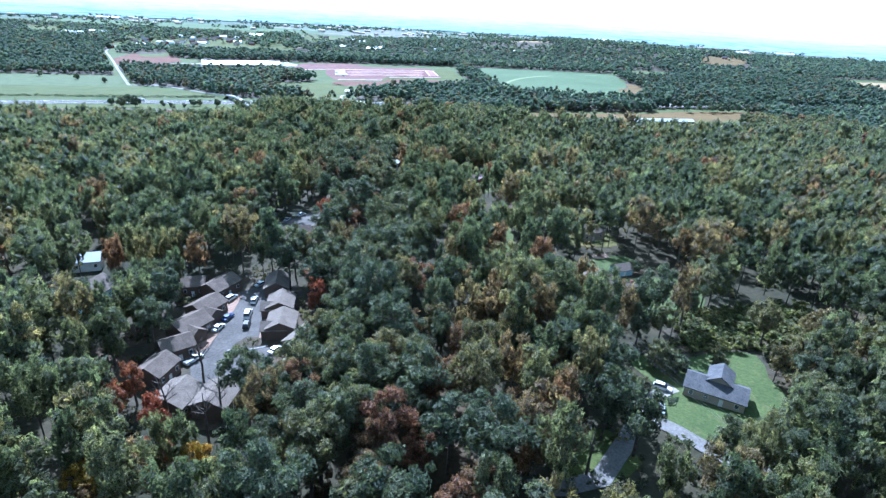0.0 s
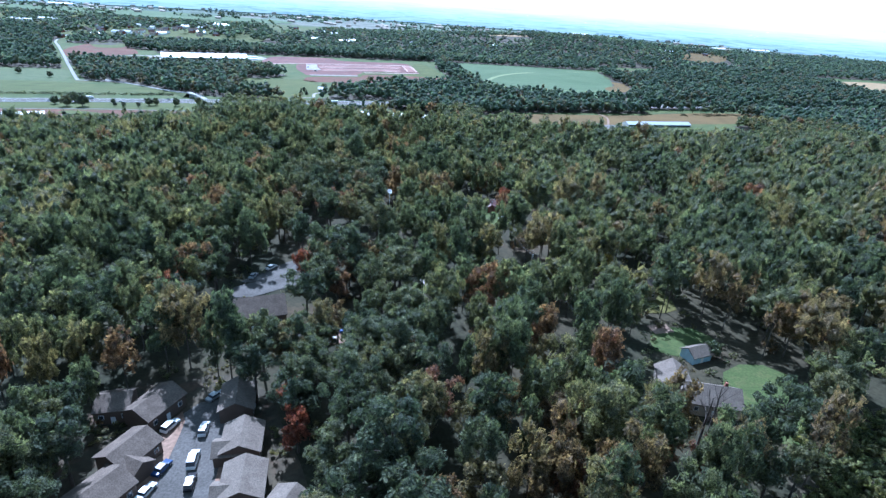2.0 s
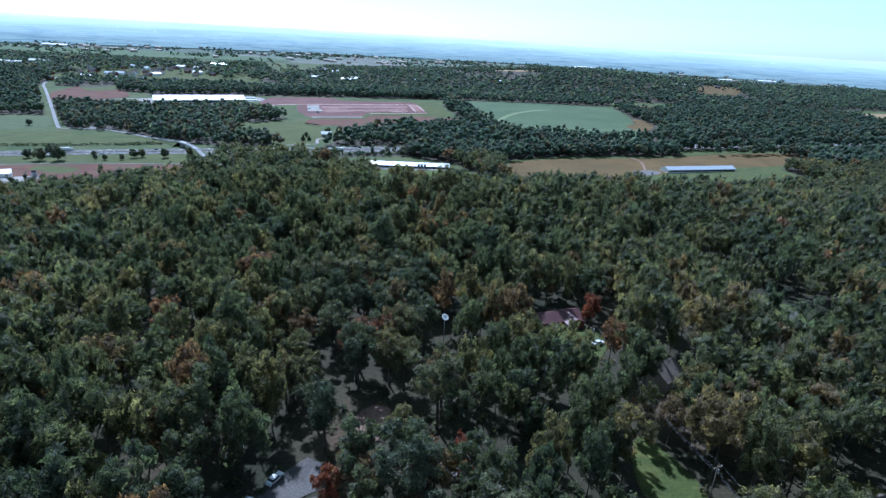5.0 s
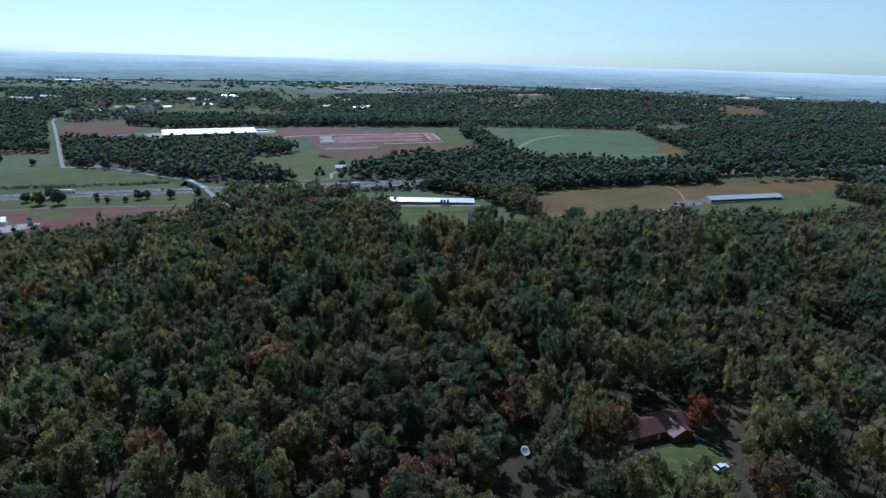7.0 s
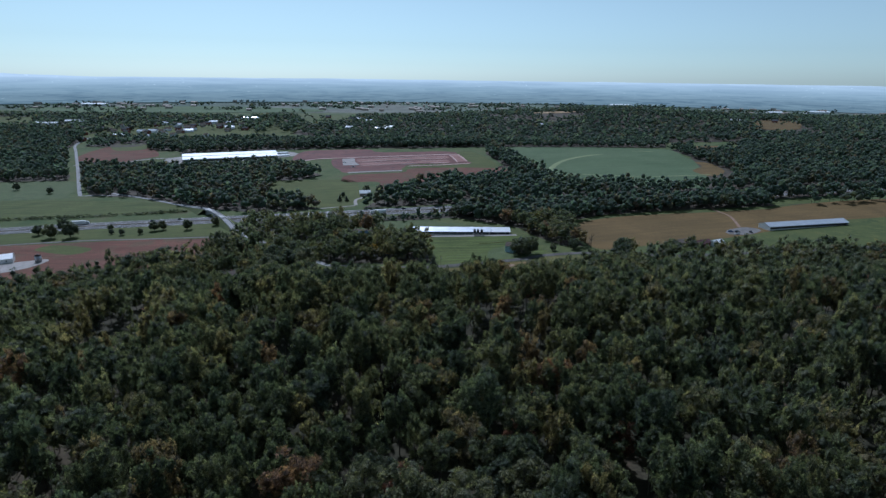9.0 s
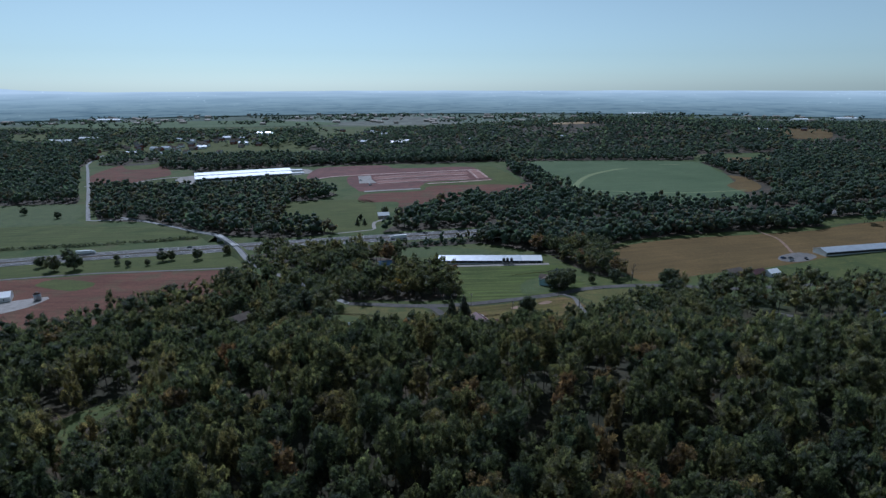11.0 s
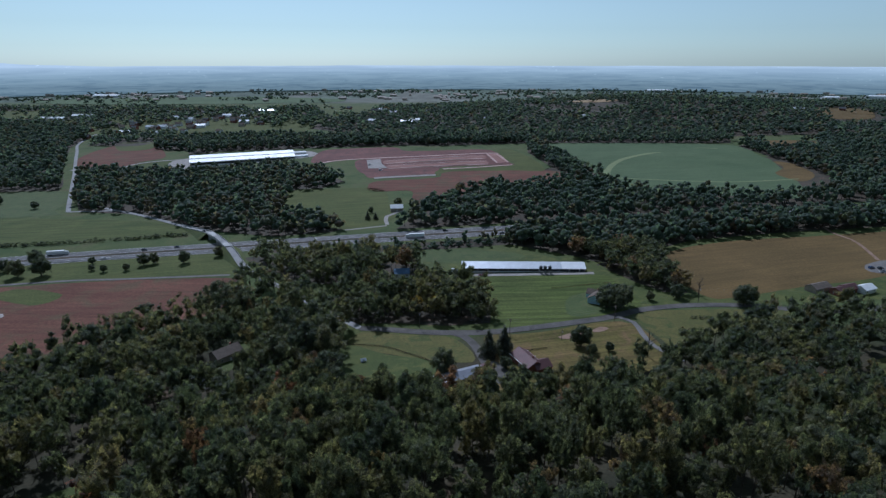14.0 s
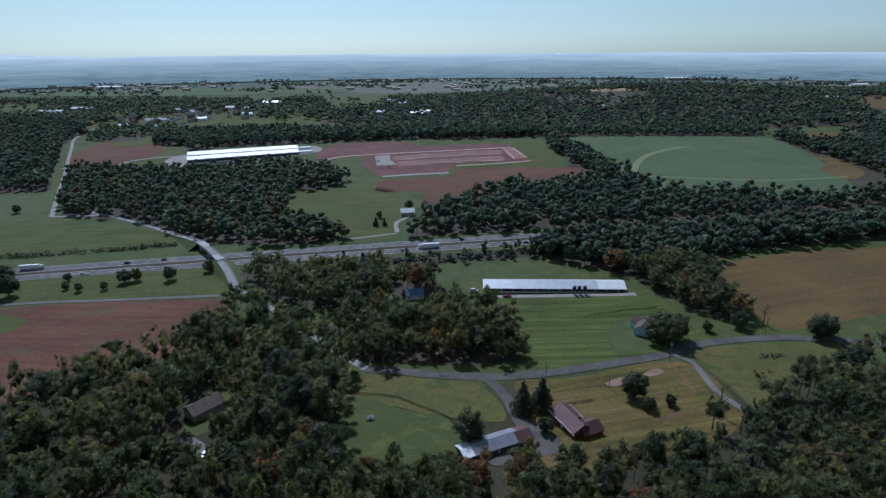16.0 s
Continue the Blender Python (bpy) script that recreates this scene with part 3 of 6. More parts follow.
patch("lawn_dry", [(-70, 645), (-40, 650), (1, 665), (18, 662), (24, 640), (22, 618), (8, 602), (-14, 591), (-34, 584), (-59, 574), (-70, 590), (-66, 620)], M["striped"], "dry striped lawn round a farmhouse", 0.14, category="lawn")
patch("lawn_east", [(24, 676), (66, 684), (120, 680), (95, 664), (70, 654), (46, 638), (30, 622), (27, 640)], M["dry"], "dry roadside grass", 0.16, category="lawn")
patch("bare_soil", [(-29, 644), (-20, 650), (-15, 648), (-24, 641)], M["clay"], "bare tan soil in a lawn", 0.22, category="soil patch")
patch("bare_soil", [(-9, 652), (-2, 658), (2, 655), (-5, 650)], M["clay"], "bare tan soil in a lawn", 0.22, category="soil patch")
patch("lawn_barn", [(24, 770), (38, 728), (62, 700), (38, 692), (28, 730)], M["grass"], "grass bank beside a barn", 0.18)
# north of the motorway
patch("field_pasture", [(-294, 1034), (-240, 1046), (-181, 1044), (-160, 960), (-150, 905), (-194, 872), (-270, 930)], M["pasture"], "pale green pasture with tussocks", 0.12)
patch("field_stubble", [(-199, 1058), (-189, 1090), (-114, 1109), (-93, 1149), (45, 1148), (62, 1076), (35, 1060), (-5, 1064), (-46, 1069), (-94, 982), (-135, 971), (-142, 1030), (-189, 1028)], M["red"], "reddish brown stubble field", 0.12)
patch("site_earth", [(-231, 1168), (-243, 1218), (-230, 1240), (-140, 1259), (-39, 1282), (-19, 1280), (-6, 1203), (-6, 1188), (-103, 1178), (-118, 1125), (-196, 1108), (-217, 1140)], M["earth"], "bare red earth of a building site", 0.14)
patch("site_grass", [(-22, 1292), (6, 1317), (41, 1158), (-9, 1152), (-95, 1150), (-112, 1116), (-106, 1165), (-3, 1188), (-6, 1210)], M["pasture"], "grass margin of a building site", 0.16)
patch("field_soy", [(57, 1355), (120, 1372), (250, 1362), (384, 1326), (380, 1240), (376, 1180), (310, 990), (240, 985), (127, 1022), (108, 1099), (80, 1250)], M["soy"], "broad green soybean field", 0.14)
patch("field_margin", [(340, 1110), (372, 1150), (378, 1190), (398, 1170), (385, 1100), (345, 1060)], M["tan"], "unmown tan corner of a soybean field", 0.2)
ribbon("field_margin", [(112, 1080), (128, 1150), (178, 1228), (298, 1305), (345, 1300)], 9, M["soypale"], "pale grass strip through a field", 0.2, category="field")
ribbon("field_margin", [(115, 1095), (250, 1062), (350, 1075)], 4, M["soypale"], "pale grass strip through a field", 0.2, category="field")
patch("field_red_far", [(-675, 1212), (-607, 1173), (-590, 1235), (-574, 1288), (-664, 1418), (-733, 1414), (-721, 1292)], M["red"], "reddish brown stubble field by a lane", 0.2)
patch("yard_gravel", [(-525, 1196), (-530, 1262), (-375, 1326), (-325, 1308), (-330, 1262), (-480, 1184)], M["gravel"], "graded gravel yard round white sheds", 0.2)
patch("field_village", [(-678, 1614), (-600, 1595), (-508, 1651), (-463, 1530), (-556, 1520), (-638, 1528)], M["pasture"], "green field beside a village", 0.5)
patch("field_hill", [(-508, 2040), (-335, 2060), (-263, 1816), (-404, 1724)], M["corn"], "green field on a rise", 0.6)
patch("field_ridge", [(185, 1960), (245, 1840), (330, 1860), (300, 2060)], M["orange"], "tan field on a wooded ridge", 0.8)
patch("field_west", [(-1000, 930), (-620, 1050), (-530, 950), (-545, 925), (-900, 880)], M["lawn"], "bright pasture with single trees", 0.16)
patch("field_lane", [(-742, 1441), (-687, 1460), (-643, 1373), (-690, 1355)], M["pasture"], "pale green field behind a stubble field", 0.3)
patch("field_shed", [(-600, 1166), (-584, 1222), (-530, 1256), (-520, 1190), (-540, 1172)], M["corn"], "pale green strip beside white sheds", 0.2)
patch("field_shed_back", [(-312, 1223), (-316, 1326), (-262, 1350), (-195, 1352), (-165, 1313), (-48, 1320), (-22, 1292), (-39, 1284), (-139, 1262), (-230, 1244), (-283, 1228)], M["earth"], "brown ploughed strip behind white sheds", 0.22)
patch("field_east", [(880, 1330), (1100, 1400), (1150, 1270), (930, 1240)], M["orange"], "ripe tan field among woods", 0.3)
patch("field_east_green", [(930, 1230), (1150, 1260), (1120, 1180), (940, 1190)], M["soy"], "green field among woods", 0.3)
patch("field_east_tan", [(690, 1640), (830, 1640), (946, 1858), (786, 1795)], M["tan"], "tan field among woods", 0.8)
patch("field_east_strip", [(415, 1270), (502, 1282), (536, 1357), (466, 1372), (430, 1340)], M["tan"], "pale tan strip among trees", 0.4)
patch("field_plain", [(-1500, 2300), (-900, 2450), (-500, 2350), (-560, 2200), (-1300, 2150)], M["soy"], "far green field on the plain", 1.0)
patch("field_brow", [(-625, 1774), (-670, 1941), (-615, 2060), (-563, 1932)], M["corn"], "green field on a wooded brow", 0.8)
patch("field_brow_west", [(-1374, 1952), (-1263, 1961), (-1131, 1775), (-1202, 1737)], M["pasture"], "green field on a wooded brow", 0.8)

# roads
for s in (-1, 1):
    road = ribbon("road", HWY, 11.0, M["motorway"], "pale concrete motorway carriageway", 0.25, side=s * 8.5)
    for o in (-5.0, 5.0):
        ribbon("road_line", HWY, 0.25, M["paint"], "white edge line", 0.29, parent=road, side=s * 8.5 + o)
    ribbon("road_line", HWY, 0.25, M["paint"], "dashed white lane line", 0.29, parent=road, side=s * 8.5, dash=True, step=5)
ribbon("median", HWY, 5.6, M["litter"], "dark grass median of a motorway", 0.3, category="verge")
ribbon("road", [(-512, 945), (-480, 947), (-450, 945), (-379, 901)], 4.0, M["overlane"], "pale asphalt road by a field", 0.2)
ribbon("road", LANE, 4.8, M["overlane"], "pale straight country lane", 0.25)
ribbon("road", OVER, 4.6, M["overlane"], "pale road climbing to an overpass", 0.25, rise=lifted, step=5)
vroad = ribbon("road", VALLEY, 6.4, M["asphalt"], "grey asphalt valley road", 0.25)
ribbon("road", [(-900, 615), (-560, 700), (-398, 738), (-330, 745), (-258, 752)], 3.5, M["lane"], "pale service lane beside a field", 0.22)
ribbon("driveway", [(-92, 651), (-82, 645), (-76, 632), (-73, 618), (-70, 607), (-64, 600), (-58, 597)], 5.0, M["asphalt"], "grey asphalt farm driveway", 0.24)
patch("driveway_yard", [(-73, 612), (-66, 612), (-60, 600), (-56, 592), (-66, 588), (-78, 582), (-86, 584), (-74, 596)], M["asphalt"], "asphalt yard between shed and house", 0.27, wobble=0.2, category="driveway")
ribbon("driveway", [(12, 672), (19, 664), (19, 648), (20, 632), (28, 612)], 3.2, M["lane"], "pale gravel driveway", 0.24)
ribbon("driveway", [(-78, 748), (-40, 749), (16, 751)], 5, M["gravel"], "gravel apron along a barn", 0.26)
ribbon("driveway", [(-154, 885), (-158, 915), (-146, 935), (-150, 960)], 4, M["gravel"], "pale farm track", 0.25)
ribbon("driveway", [(-192, 868), (-154, 882)], 3, M["gravel"], "pale farm track", 0.25)
ribbon("track", [(-309, 1193), (-302, 1203), (-277, 1231), (-230, 1244), (-140, 1261), (-39, 1281), (-17, 1277)], 6, M["pale_earth"], "pale haul road round a building site", 0.3)
ribbon("track", [(-198, 1108), (-162, 1117), (-115, 1125)], 9, M["gravel"], "white gravel strip below a building site", 0.34)
ribbon("track", [(-106, 1165), (-52, 1175), (-3, 1188)], 5, M["pale_earth"], "pale spoil strip beside a building site", 0.34)
patch("site_pad", [(-201, 1224), (-41, 1258), (-39, 1240), (-198, 1207)], M["pink_earth"], "long graded pad of pinkish earth", 0.4, soft=False, wobble=1.2, category="building site")
patch("site_pad", [(-192, 1190), (-40, 1217), (-37, 1199), (-187, 1174)], M["pink_earth"], "long graded pad of pinkish earth", 0.4, soft=False, wobble=1.2, category="building site")
patch("site_pad", [(-36, 1274), (-24, 1274), (-10, 1207), (-25, 1200)], M["pink_earth"], "square graded pad of pinkish earth", 0.4, soft=False, wobble=1.2, category="building site")
patch("site_yard", [(-227, 1234), (-206, 1240), (-200, 1205), (-188, 1176), (-216, 1174)], M["gravel"], "grey gravel yard on a building site", 0.38, soft=False, category="building site")
ribbon("track", [(-668, 1186), (-606, 1172), (-588, 1226), (-540, 1252), (-520, 1236)], 6, M["gravel"], "pale dirt track beside a field", 0.3)
ribbon("road", [(-8, 2117), (60, 1960), (146, 1761), (203, 1724), (260, 1690)], 7, M["lane"], "pale lane through far woods", 0.9)
ribbon("road", [(138, 628), (164, 611), (220, 600)], 4.5, M["lane"], "pale lane through a clearing", 0.24)
patch("lawn_clearing", [(100, 575), (120, 610), (150, 618), (175, 604), (150, 575), (120, 562)], M["dry"], "dry grass clearing", 0.14, category="lawn")

# ---- woods ----
rng = np.random.default_rng(7)


def inside(poly, x, y):
    """Which of the points lie in a plan polygon."""
    hit = np.zeros(len(x), bool)
    for (x1, y1), (x2, y2) in zip(poly, poly[1:] + poly[:1]):
        cross = ((y1 > y) != (y2 > y)) & (x < (x2 - x1) * (y - y1) / ((y2 - y1) or 1e-9) + x1)
        hit ^= cross
    return hit


def near_line(line, x, y, width):
    hit = np.zeros(len(x), bool)
    for (x1, y1), (x2, y2) in zip(line, line[1:]):
        dx, dy = x2 - x1, y2 - y1
        t = np.clip(((x - x1) * dx + (y - y1) * dy) / (dx * dx + dy * dy), 0, 1)
        hit |= np.hypot(x - x1 - t * dx, y - y1 - t * dy) < width
    return hit


def ball(sub):
    bm = bmesh.new()
    bmesh.ops.create_icosphere(bm, subdivisions=sub, radius=1)
    v = np.array([x.co[:] for x in bm.verts])
    f = np.array([[w.index for w in p.verts] for p in bm.faces])
    bm.free()
    return v, f


BALL = {0: (np.array([(1, 0, 0), (-1, 0, 0), (0, 1, 0), (0, -1, 0), (0, 0, 1), (0, 0, -1)], float), np.array([(0, 2, 4), (2, 1, 4), (1, 3, 4), (3, 0, 4), (2, 0, 5), (1, 2, 5), (3, 1, 5), (0, 3, 5)])),
        1: ball(1), 2: ball(2)}


def crown_shape(seed, lobes, sub, leaves, leaf_size, kind="broad", core=0.80, fat=1.0):
    """A crown of uneven lobes with loose leaf sprays over them; about 1 in radius, its foot at z = 0 and its top near z = 1."""
    r = np.random.default_rng(seed)
    centres, sizes = [], []
    lean, lop, waist = r.uniform(0, 6.283), r.uniform(0.0, 0.32), r.uniform(0.34, 0.54)
    for k in range(lobes):
        if kind == "cone":
            z = (k + 0.5) / lobes
            rad = (1 - z) * 0.75 + 0.05
            a = k * 2.4 + r.uniform(-0.5, 0.5)
            centres.append((math.cos(a) * rad * 0.45, math.sin(a) * rad * 0.45, z * 0.86 + 0.03))
            sizes.append((rad * r.uniform(0.6, 0.8), rad * r.uniform(0.6, 0.8), 0.16))
            continue
        a = k * 2.39996 + r.uniform(-0.6, 0.6)
        z = 0.08 + 0.80 * ((k + 0.5) / lobes) ** 0.85 + r.uniform(-0.07, 0.09)
        spread = math.sqrt(max(0.12, 1 - abs((z - waist) / (1.0 - waist)) ** 2.6 if z > waist else 1 - ((waist - z) / (waist + 0.18)) ** 2)) * 0.70
        rad = spread * (0.30 + 0.95 * r.random()) * (1 + lop * math.cos(a - lean))
        s = fat * r.uniform(0.19, 0.38) * (1.12 - 0.35 * z) * (9.0 / max(6, lobes)) ** 0.33
        centres.append((math.cos(a) * rad, math.sin(a) * rad, z))
        sizes.append((s * r.uniform(0.9, 1.25), s * 1.05, s * r.uniform(0.42, 0.66)))
    centres, sizes = np.array(centres), np.array(sizes)
    bv, bf = BALL[sub]
    vs, fs, n = [], [], 0
    for c, s in zip(centres, sizes):
        jit = 1 + r.normal(0, 0.16, (len(bv), 1))
        vs.append(bv * s * core * jit + c)
        fs.append(bf + n)
        n += len(bv)
    weight = sizes[:, 0] * sizes[:, 2]
    pick = r.choice(lobes, leaves, p=weight / weight.sum())
    d = r.normal(0, 1, (leaves, 3))
    d[:, 2] += 0.35
    d /= np.linalg.norm(d, axis=1)[:, None]
    reach = np.where(r.random(leaves) < 0.14, r.uniform(1.12, 1.42, leaves), r.uniform(0.78, 1.14, leaves))[:, None]
    p = centres[pick] + d * sizes[pick] * reach
    nrm = d + r.normal(0, 0.5, (leaves, 3))
    nrm /= np.linalg.norm(nrm, axis=1)[:, None]
    u = np.cross(nrm, r.normal(0, 1, (leaves, 3)))
    u /= np.linalg.norm(u, axis=1)[:, None]
    w = np.cross(nrm, u)
    size = leaf_size * r.uniform(0.5, 1.4, (leaves, 1))
    flat = np.array([1, 1, 0.62])
    tri = np.stack([p + (u * size) * flat, p + (-0.55 * u + 0.75 * w) * size * flat, p + (-0.5 * u - 0.8 * w) * size * flat], 1)
    vs.append(tri.reshape(-1, 3))
    fs.append(np.arange(leaves * 3).reshape(-1, 3) + n)
    return np.concatenate(vs), np.concatenate(fs), lobes * len(bf)


def stick(a, b, ra, rb, sides):
    """A tapered limb as points and triangles."""
    a, b = np.array(a, float), np.array(b, float)
    d = (b - a) / np.linalg.norm(b - a)
    u = np.cross(d, (0.3, 0.9, 0.1))
    u /= np.linalg.norm(u)
    w = np.cross(d, u)
    ang = np.arange(sides) * 2 * math.pi / sides
    ring = np.cos(ang)[:, None] * u + np.sin(ang)[:, None] * w
    v = np.concatenate([a + ring * ra, b + ring * rb])
    f = []
    for k in range(sides):
        m = (k + 1) % sides
        f += [(k, m, sides + m), (k, sides + m, sides + k)]
    return v, np.array(f)


def joined(parts):
    vs, fs, n = [], [], 0
    for v, f in parts:
        vs.append(v)
        fs.append(f + n)
        n += len(v)
    return np.concatenate(vs), np.concatenate(fs)


def trunk_shape(seed, tall, foot, limbs, sides, crown_r, twigs=0):
    r = np.random.default_rng(seed)
    bits = [stick((0, 0, -0.6), (r.uniform(-.2, .2), r.uniform(-.2, .2), tall * 0.45), foot, foot * 0.72, sides)]
    bits.append(stick(bits[0][0][sides:].mean(0), (r.uniform(-.5, .5), r.uniform(-.5, .5), tall * 0.86), foot * 0.72, foot * 0.2, sides))
    for k in range(limbs):
        a, z = k * 2.4 + r.uniform(-.4, .4), tall * r.uniform(0.36, 0.68)
        out = crown_r * r.uniform(0.5, 0.85)
        tip = (math.cos(a) * out, math.sin(a) * out, z + tall * r.uniform(0.1, 0.24))
        bits.append(stick((0, 0, z), tip, foot * 0.38, foot * 0.1, max(3, sides - 2)))
        for j in range(twigs):
            q = np.array((0, 0, z)) * (1 - (s := r.uniform(0.4, 0.95))) + np.array(tip) * s
            bits.append(stick(q, q + r.normal(0, 1.2, 3) + (0, 0, 1.4), foot * 0.14, foot * 0.04, 3))
    return joined(bits)


NEAR_CROWNS = [crown_shape(100 + k, 20, 0, 1300, 0.120, core=0.70) for k in range(9)]
MID_CROWNS = [crown_shape(200 + k, 16, 0, 540, 0.155, core=0.74) for k in range(13)]
LIGHT_CROWNS = [crown_shape(300 + k, 11, 0, 150, 0.23, core=0.82, fat=1.1) for k in range(12)]
FAR_CROWNS = [crown_shape(330 + k, 4, 1, 14, 0.30, core=0.98, fat=1.38) for k in range(12)]
OUTER_CROWNS = [crown_shape(340 + k, 6, 0, 56, 0.29, core=0.88, fat=1.2) for k in range(12)]
TINY_CROWNS = [crown_shape(360 + k, 3, 0, 6, 0.42, core=1.0, fat=1.4) for k in range(8)]
MID_TRUNK = stick((0, 0, -1), (0, 0, 1), 1, 0.6, 3)


def woodland(name, spots, shapes, label, trunks=True, leaves="leafwood", sprays="spray"):
    """Many trees as one mesh: spots of x, y, crown radius, crown height, foot of the crown, tint."""
    vs, fs, ts, ms, n = [], [], [], [], 0
    for x, y, rad, tall, foot, tint in spots:
        v, f, lobed = shapes[rng.integers(len(shapes))]
        a = rng.uniform(0, 2 * math.pi)
        c, s = math.cos(a), math.sin(a)
        z = hz(x, y)
        vs.append(np.stack([(v[:, 0] * c - v[:, 1] * s) * rad + x, (v[:, 0] * s + v[:, 1] * c) * rad + y, v[:, 2] * tall + z + foot], 1))
        fs.append(f + n)
        ts.append(np.full(len(v), tint))
        ms.append(np.where(np.arange(len(f)) < lobed, 0, 2))
        n += len(v)
        if trunks:
            v, f = MID_TRUNK
            t = 0.12 + 0.02 * rad
            vs.append(v * (t, t, foot * 0.5 + tall * 0.2) + (x, y, z + foot * 0.5 + tall * 0.15))
            fs.append(f + n)
            ts.append(np.zeros(len(v)))
            ms.append(np.ones(len(f), np.int32))
            n += len(v)
    ms = np.concatenate(ms)
    me = mesh_from(name, np.concatenate(vs), np.concatenate(fs), [M[leaves], M["bark"], M[sprays]], ms, np.concatenate(ts), smooth=ms == 0)
    return tagged(new(name, me), label, "trees", kind="stuff")


def tint_of(x, y, share):
    """Leaf colour: mostly green, turning in loose patches."""
    n = noise.noise((x * 0.012, y * 0.012, 5)) * 0.5 + 0.5
    if -10 < x < 62 and 70 < y < 170:            # a stand that has turned early
        share *= 2.4
    if rng.random() < share * (0.4 + 1.2 * n):
        return rng.choice([rng.uniform(0.70, 0.86), rng.uniform(0.84, 0.93), rng.uniform(0.92, 1.0)], p=[0.66, 0.31, 0.03])
    return min(0.72, max(0.0, rng.normal(0.36, 0.18) + (n - 0.5) * 0.35))


def scatter(poly, gap, jitter=0.42):
    xs, ys = [p[0] for p in poly], [p[1] for p in poly]
    gx, gy = np.meshgrid(np.arange(min(xs), max(xs), float(gap)), np.arange(min(ys), max(ys), gap * 0.9))
    gx[1::2] += gap / 2
    x = gx.ravel() + rng.uniform(-jitter, jitter, gx.size) * gap
    y = gy.ravel() + rng.uniform(-jitter, jitter, gx.size) * gap
    k = inside(poly, x, y)
    return x[k], y[k]


# clearings in the ridge wood, in plan
CLEAR = [
    [(-76, 104), (-80, 136), (-82, 170), (-74, 175), (-54, 176), (-46, 166), (-34, 146), (-28, 128), (-37, 119), (-39, 100), (-60, 92), (-74, 96)],      # close of houses
    [(28, 84), (32, 108), (52, 112), (52, 138), (66, 144), (84, 144), (98, 140), (98, 118), (88, 104), (76, 90), (62, 82)],  # farmhouse lawn
    [(45, 168), (46, 186), (60, 194), (84, 194), (94, 178), (86, 158), (62, 144), (50, 150)],              # lawn behind two roofs
    [(70, 136), (84, 164), (130, 172), (125, 138), (106, 128), (90, 132)],                                  # scrub
    [(-74, 199), (-76, 226), (-80, 250), (-50, 256), (-46, 230), (-42, 206), (-46, 195), (-60, 196)],                               # large house and road
    [(-44, 196), (-26, 196), (-26, 210), (-44, 212)],
    [(-68, 182), (-66, 200), (-42, 200), (-44, 184)],
    [(-54, 254), (-54, 278), (-38, 290), (-32, 280), (-34, 262), (-8, 254), (-8, 240), (-30, 248)],
    [(4, 300), (6, 336), (30, 346), (40, 336), (36, 304), (24, 292)],
    [(34, 280), (36, 298), (54, 300), (54, 284)],
    [(58, 190), (60, 212), (86, 214), (88, 196)],
    [(56, 222), (60, 244), (80, 246), (80, 224)],
    [(24, 214), (20, 252), (28, 268), (36, 250), (34, 214)],
    [(-236, 460), (-226, 496), (-212, 512), (-196, 500), (-188, 462), (-206, 446)],
    [(-217, 584), (-216, 604), (-214, 622), (-200, 630), (-192, 612), (-188, 580), (-204, 576)],
    [(88, 556), (96, 590), (124, 622), (160, 626), (190, 606), (160, 566), (120, 550)],
    [(182, 600), (186, 624), (226, 626), (222, 600)],
    [(88, 318), (98, 352), (130, 360), (136, 336), (112, 314)],
    [(98, 372), (98, 394), (118, 394), (118, 372)],
    [(-134, 172), (-134, 196), (-116, 196), (-116, 170)],
    [(-122, 138), (-122, 166), (-99, 168), (-97, 138)],
    [(10, 230), (14, 246), (24, 244), (20, 228)],
    [(106, 124), (106, 134), (119, 134), (119, 124)],
    [(-104, 570), (-104, 592), (-70, 594), (-66, 576), (-84, 562)],
    [(-29, 288), (-29, 310), (-16, 310), (-16, 288)],
]
RIDGE = [(-170, -30), (-520, 390), (-520, 500), (-400, 520), (-322, 588), (-302, 618), (-290, 645), (-264, 660), (-238, 680), (-241, 712), (-238, 752), (-216, 742), (-190, 716), (-160, 684), (-146, 660),
         (-150, 634), (-138, 566), (-110, 566), (-84, 580), (-52, 570), (-14, 586), (12, 598), (30, 616), (48, 634), (72, 650), (96, 662), (150, 672), (260, 672), (420, 690), (560, 640), (560, 430), (180, -30)]
ROADS = [(OVER, 4.2), (VALLEY, 5.0)]


def open_ground(x, y):
    bad = np.zeros(len(x), bool)
    for c in CLEAR:
        bad |= inside(c, x, y)
    for line, w in ROADS:
        bad |= near_line(line, x, y, w)
    return bad


# the ridge wood: the trees by the flight's middle line are things of their own, the rest is one mass
x, y = scatter(RIDGE, 9.2)
glade = np.array([noise.noise((px * 0.045, py * 0.045, 2)) for px, py in zip(x, y)])
keep = ~open_ground(x, y) & (rng.random(len(x)) < np.where(glade > 0.30, 0.74, np.where(y < 430, 0.97, 0.86)))
x, y = x[keep], y[keep]
midline = [(4, 40), (-15, 130), (-40, 250), (-60, 380), (-85, 520)]
near = near_line(midline, x, y, 25.0)
near &= np.cumsum(near) <= 185
close, middle = near_line(midline, x, y, 85.0), near_line(midline, x, y, 210.0)


def wood_tree(px, py):
    """Size and colour of one tree of the ridge wood."""
    rad = rng.triangular(2.6, 5.0, 8.6)
    tall = rng.uniform(6.5, 13) + rad * 0.75
    lower = np.interp(py, (528, 560), (1.0, 0.80))
    return px, py, rad, tall * lower, rng.uniform(3.5, 11.5) * lower, tint_of(px, py, 0.17 if py < 330 else 0.07)


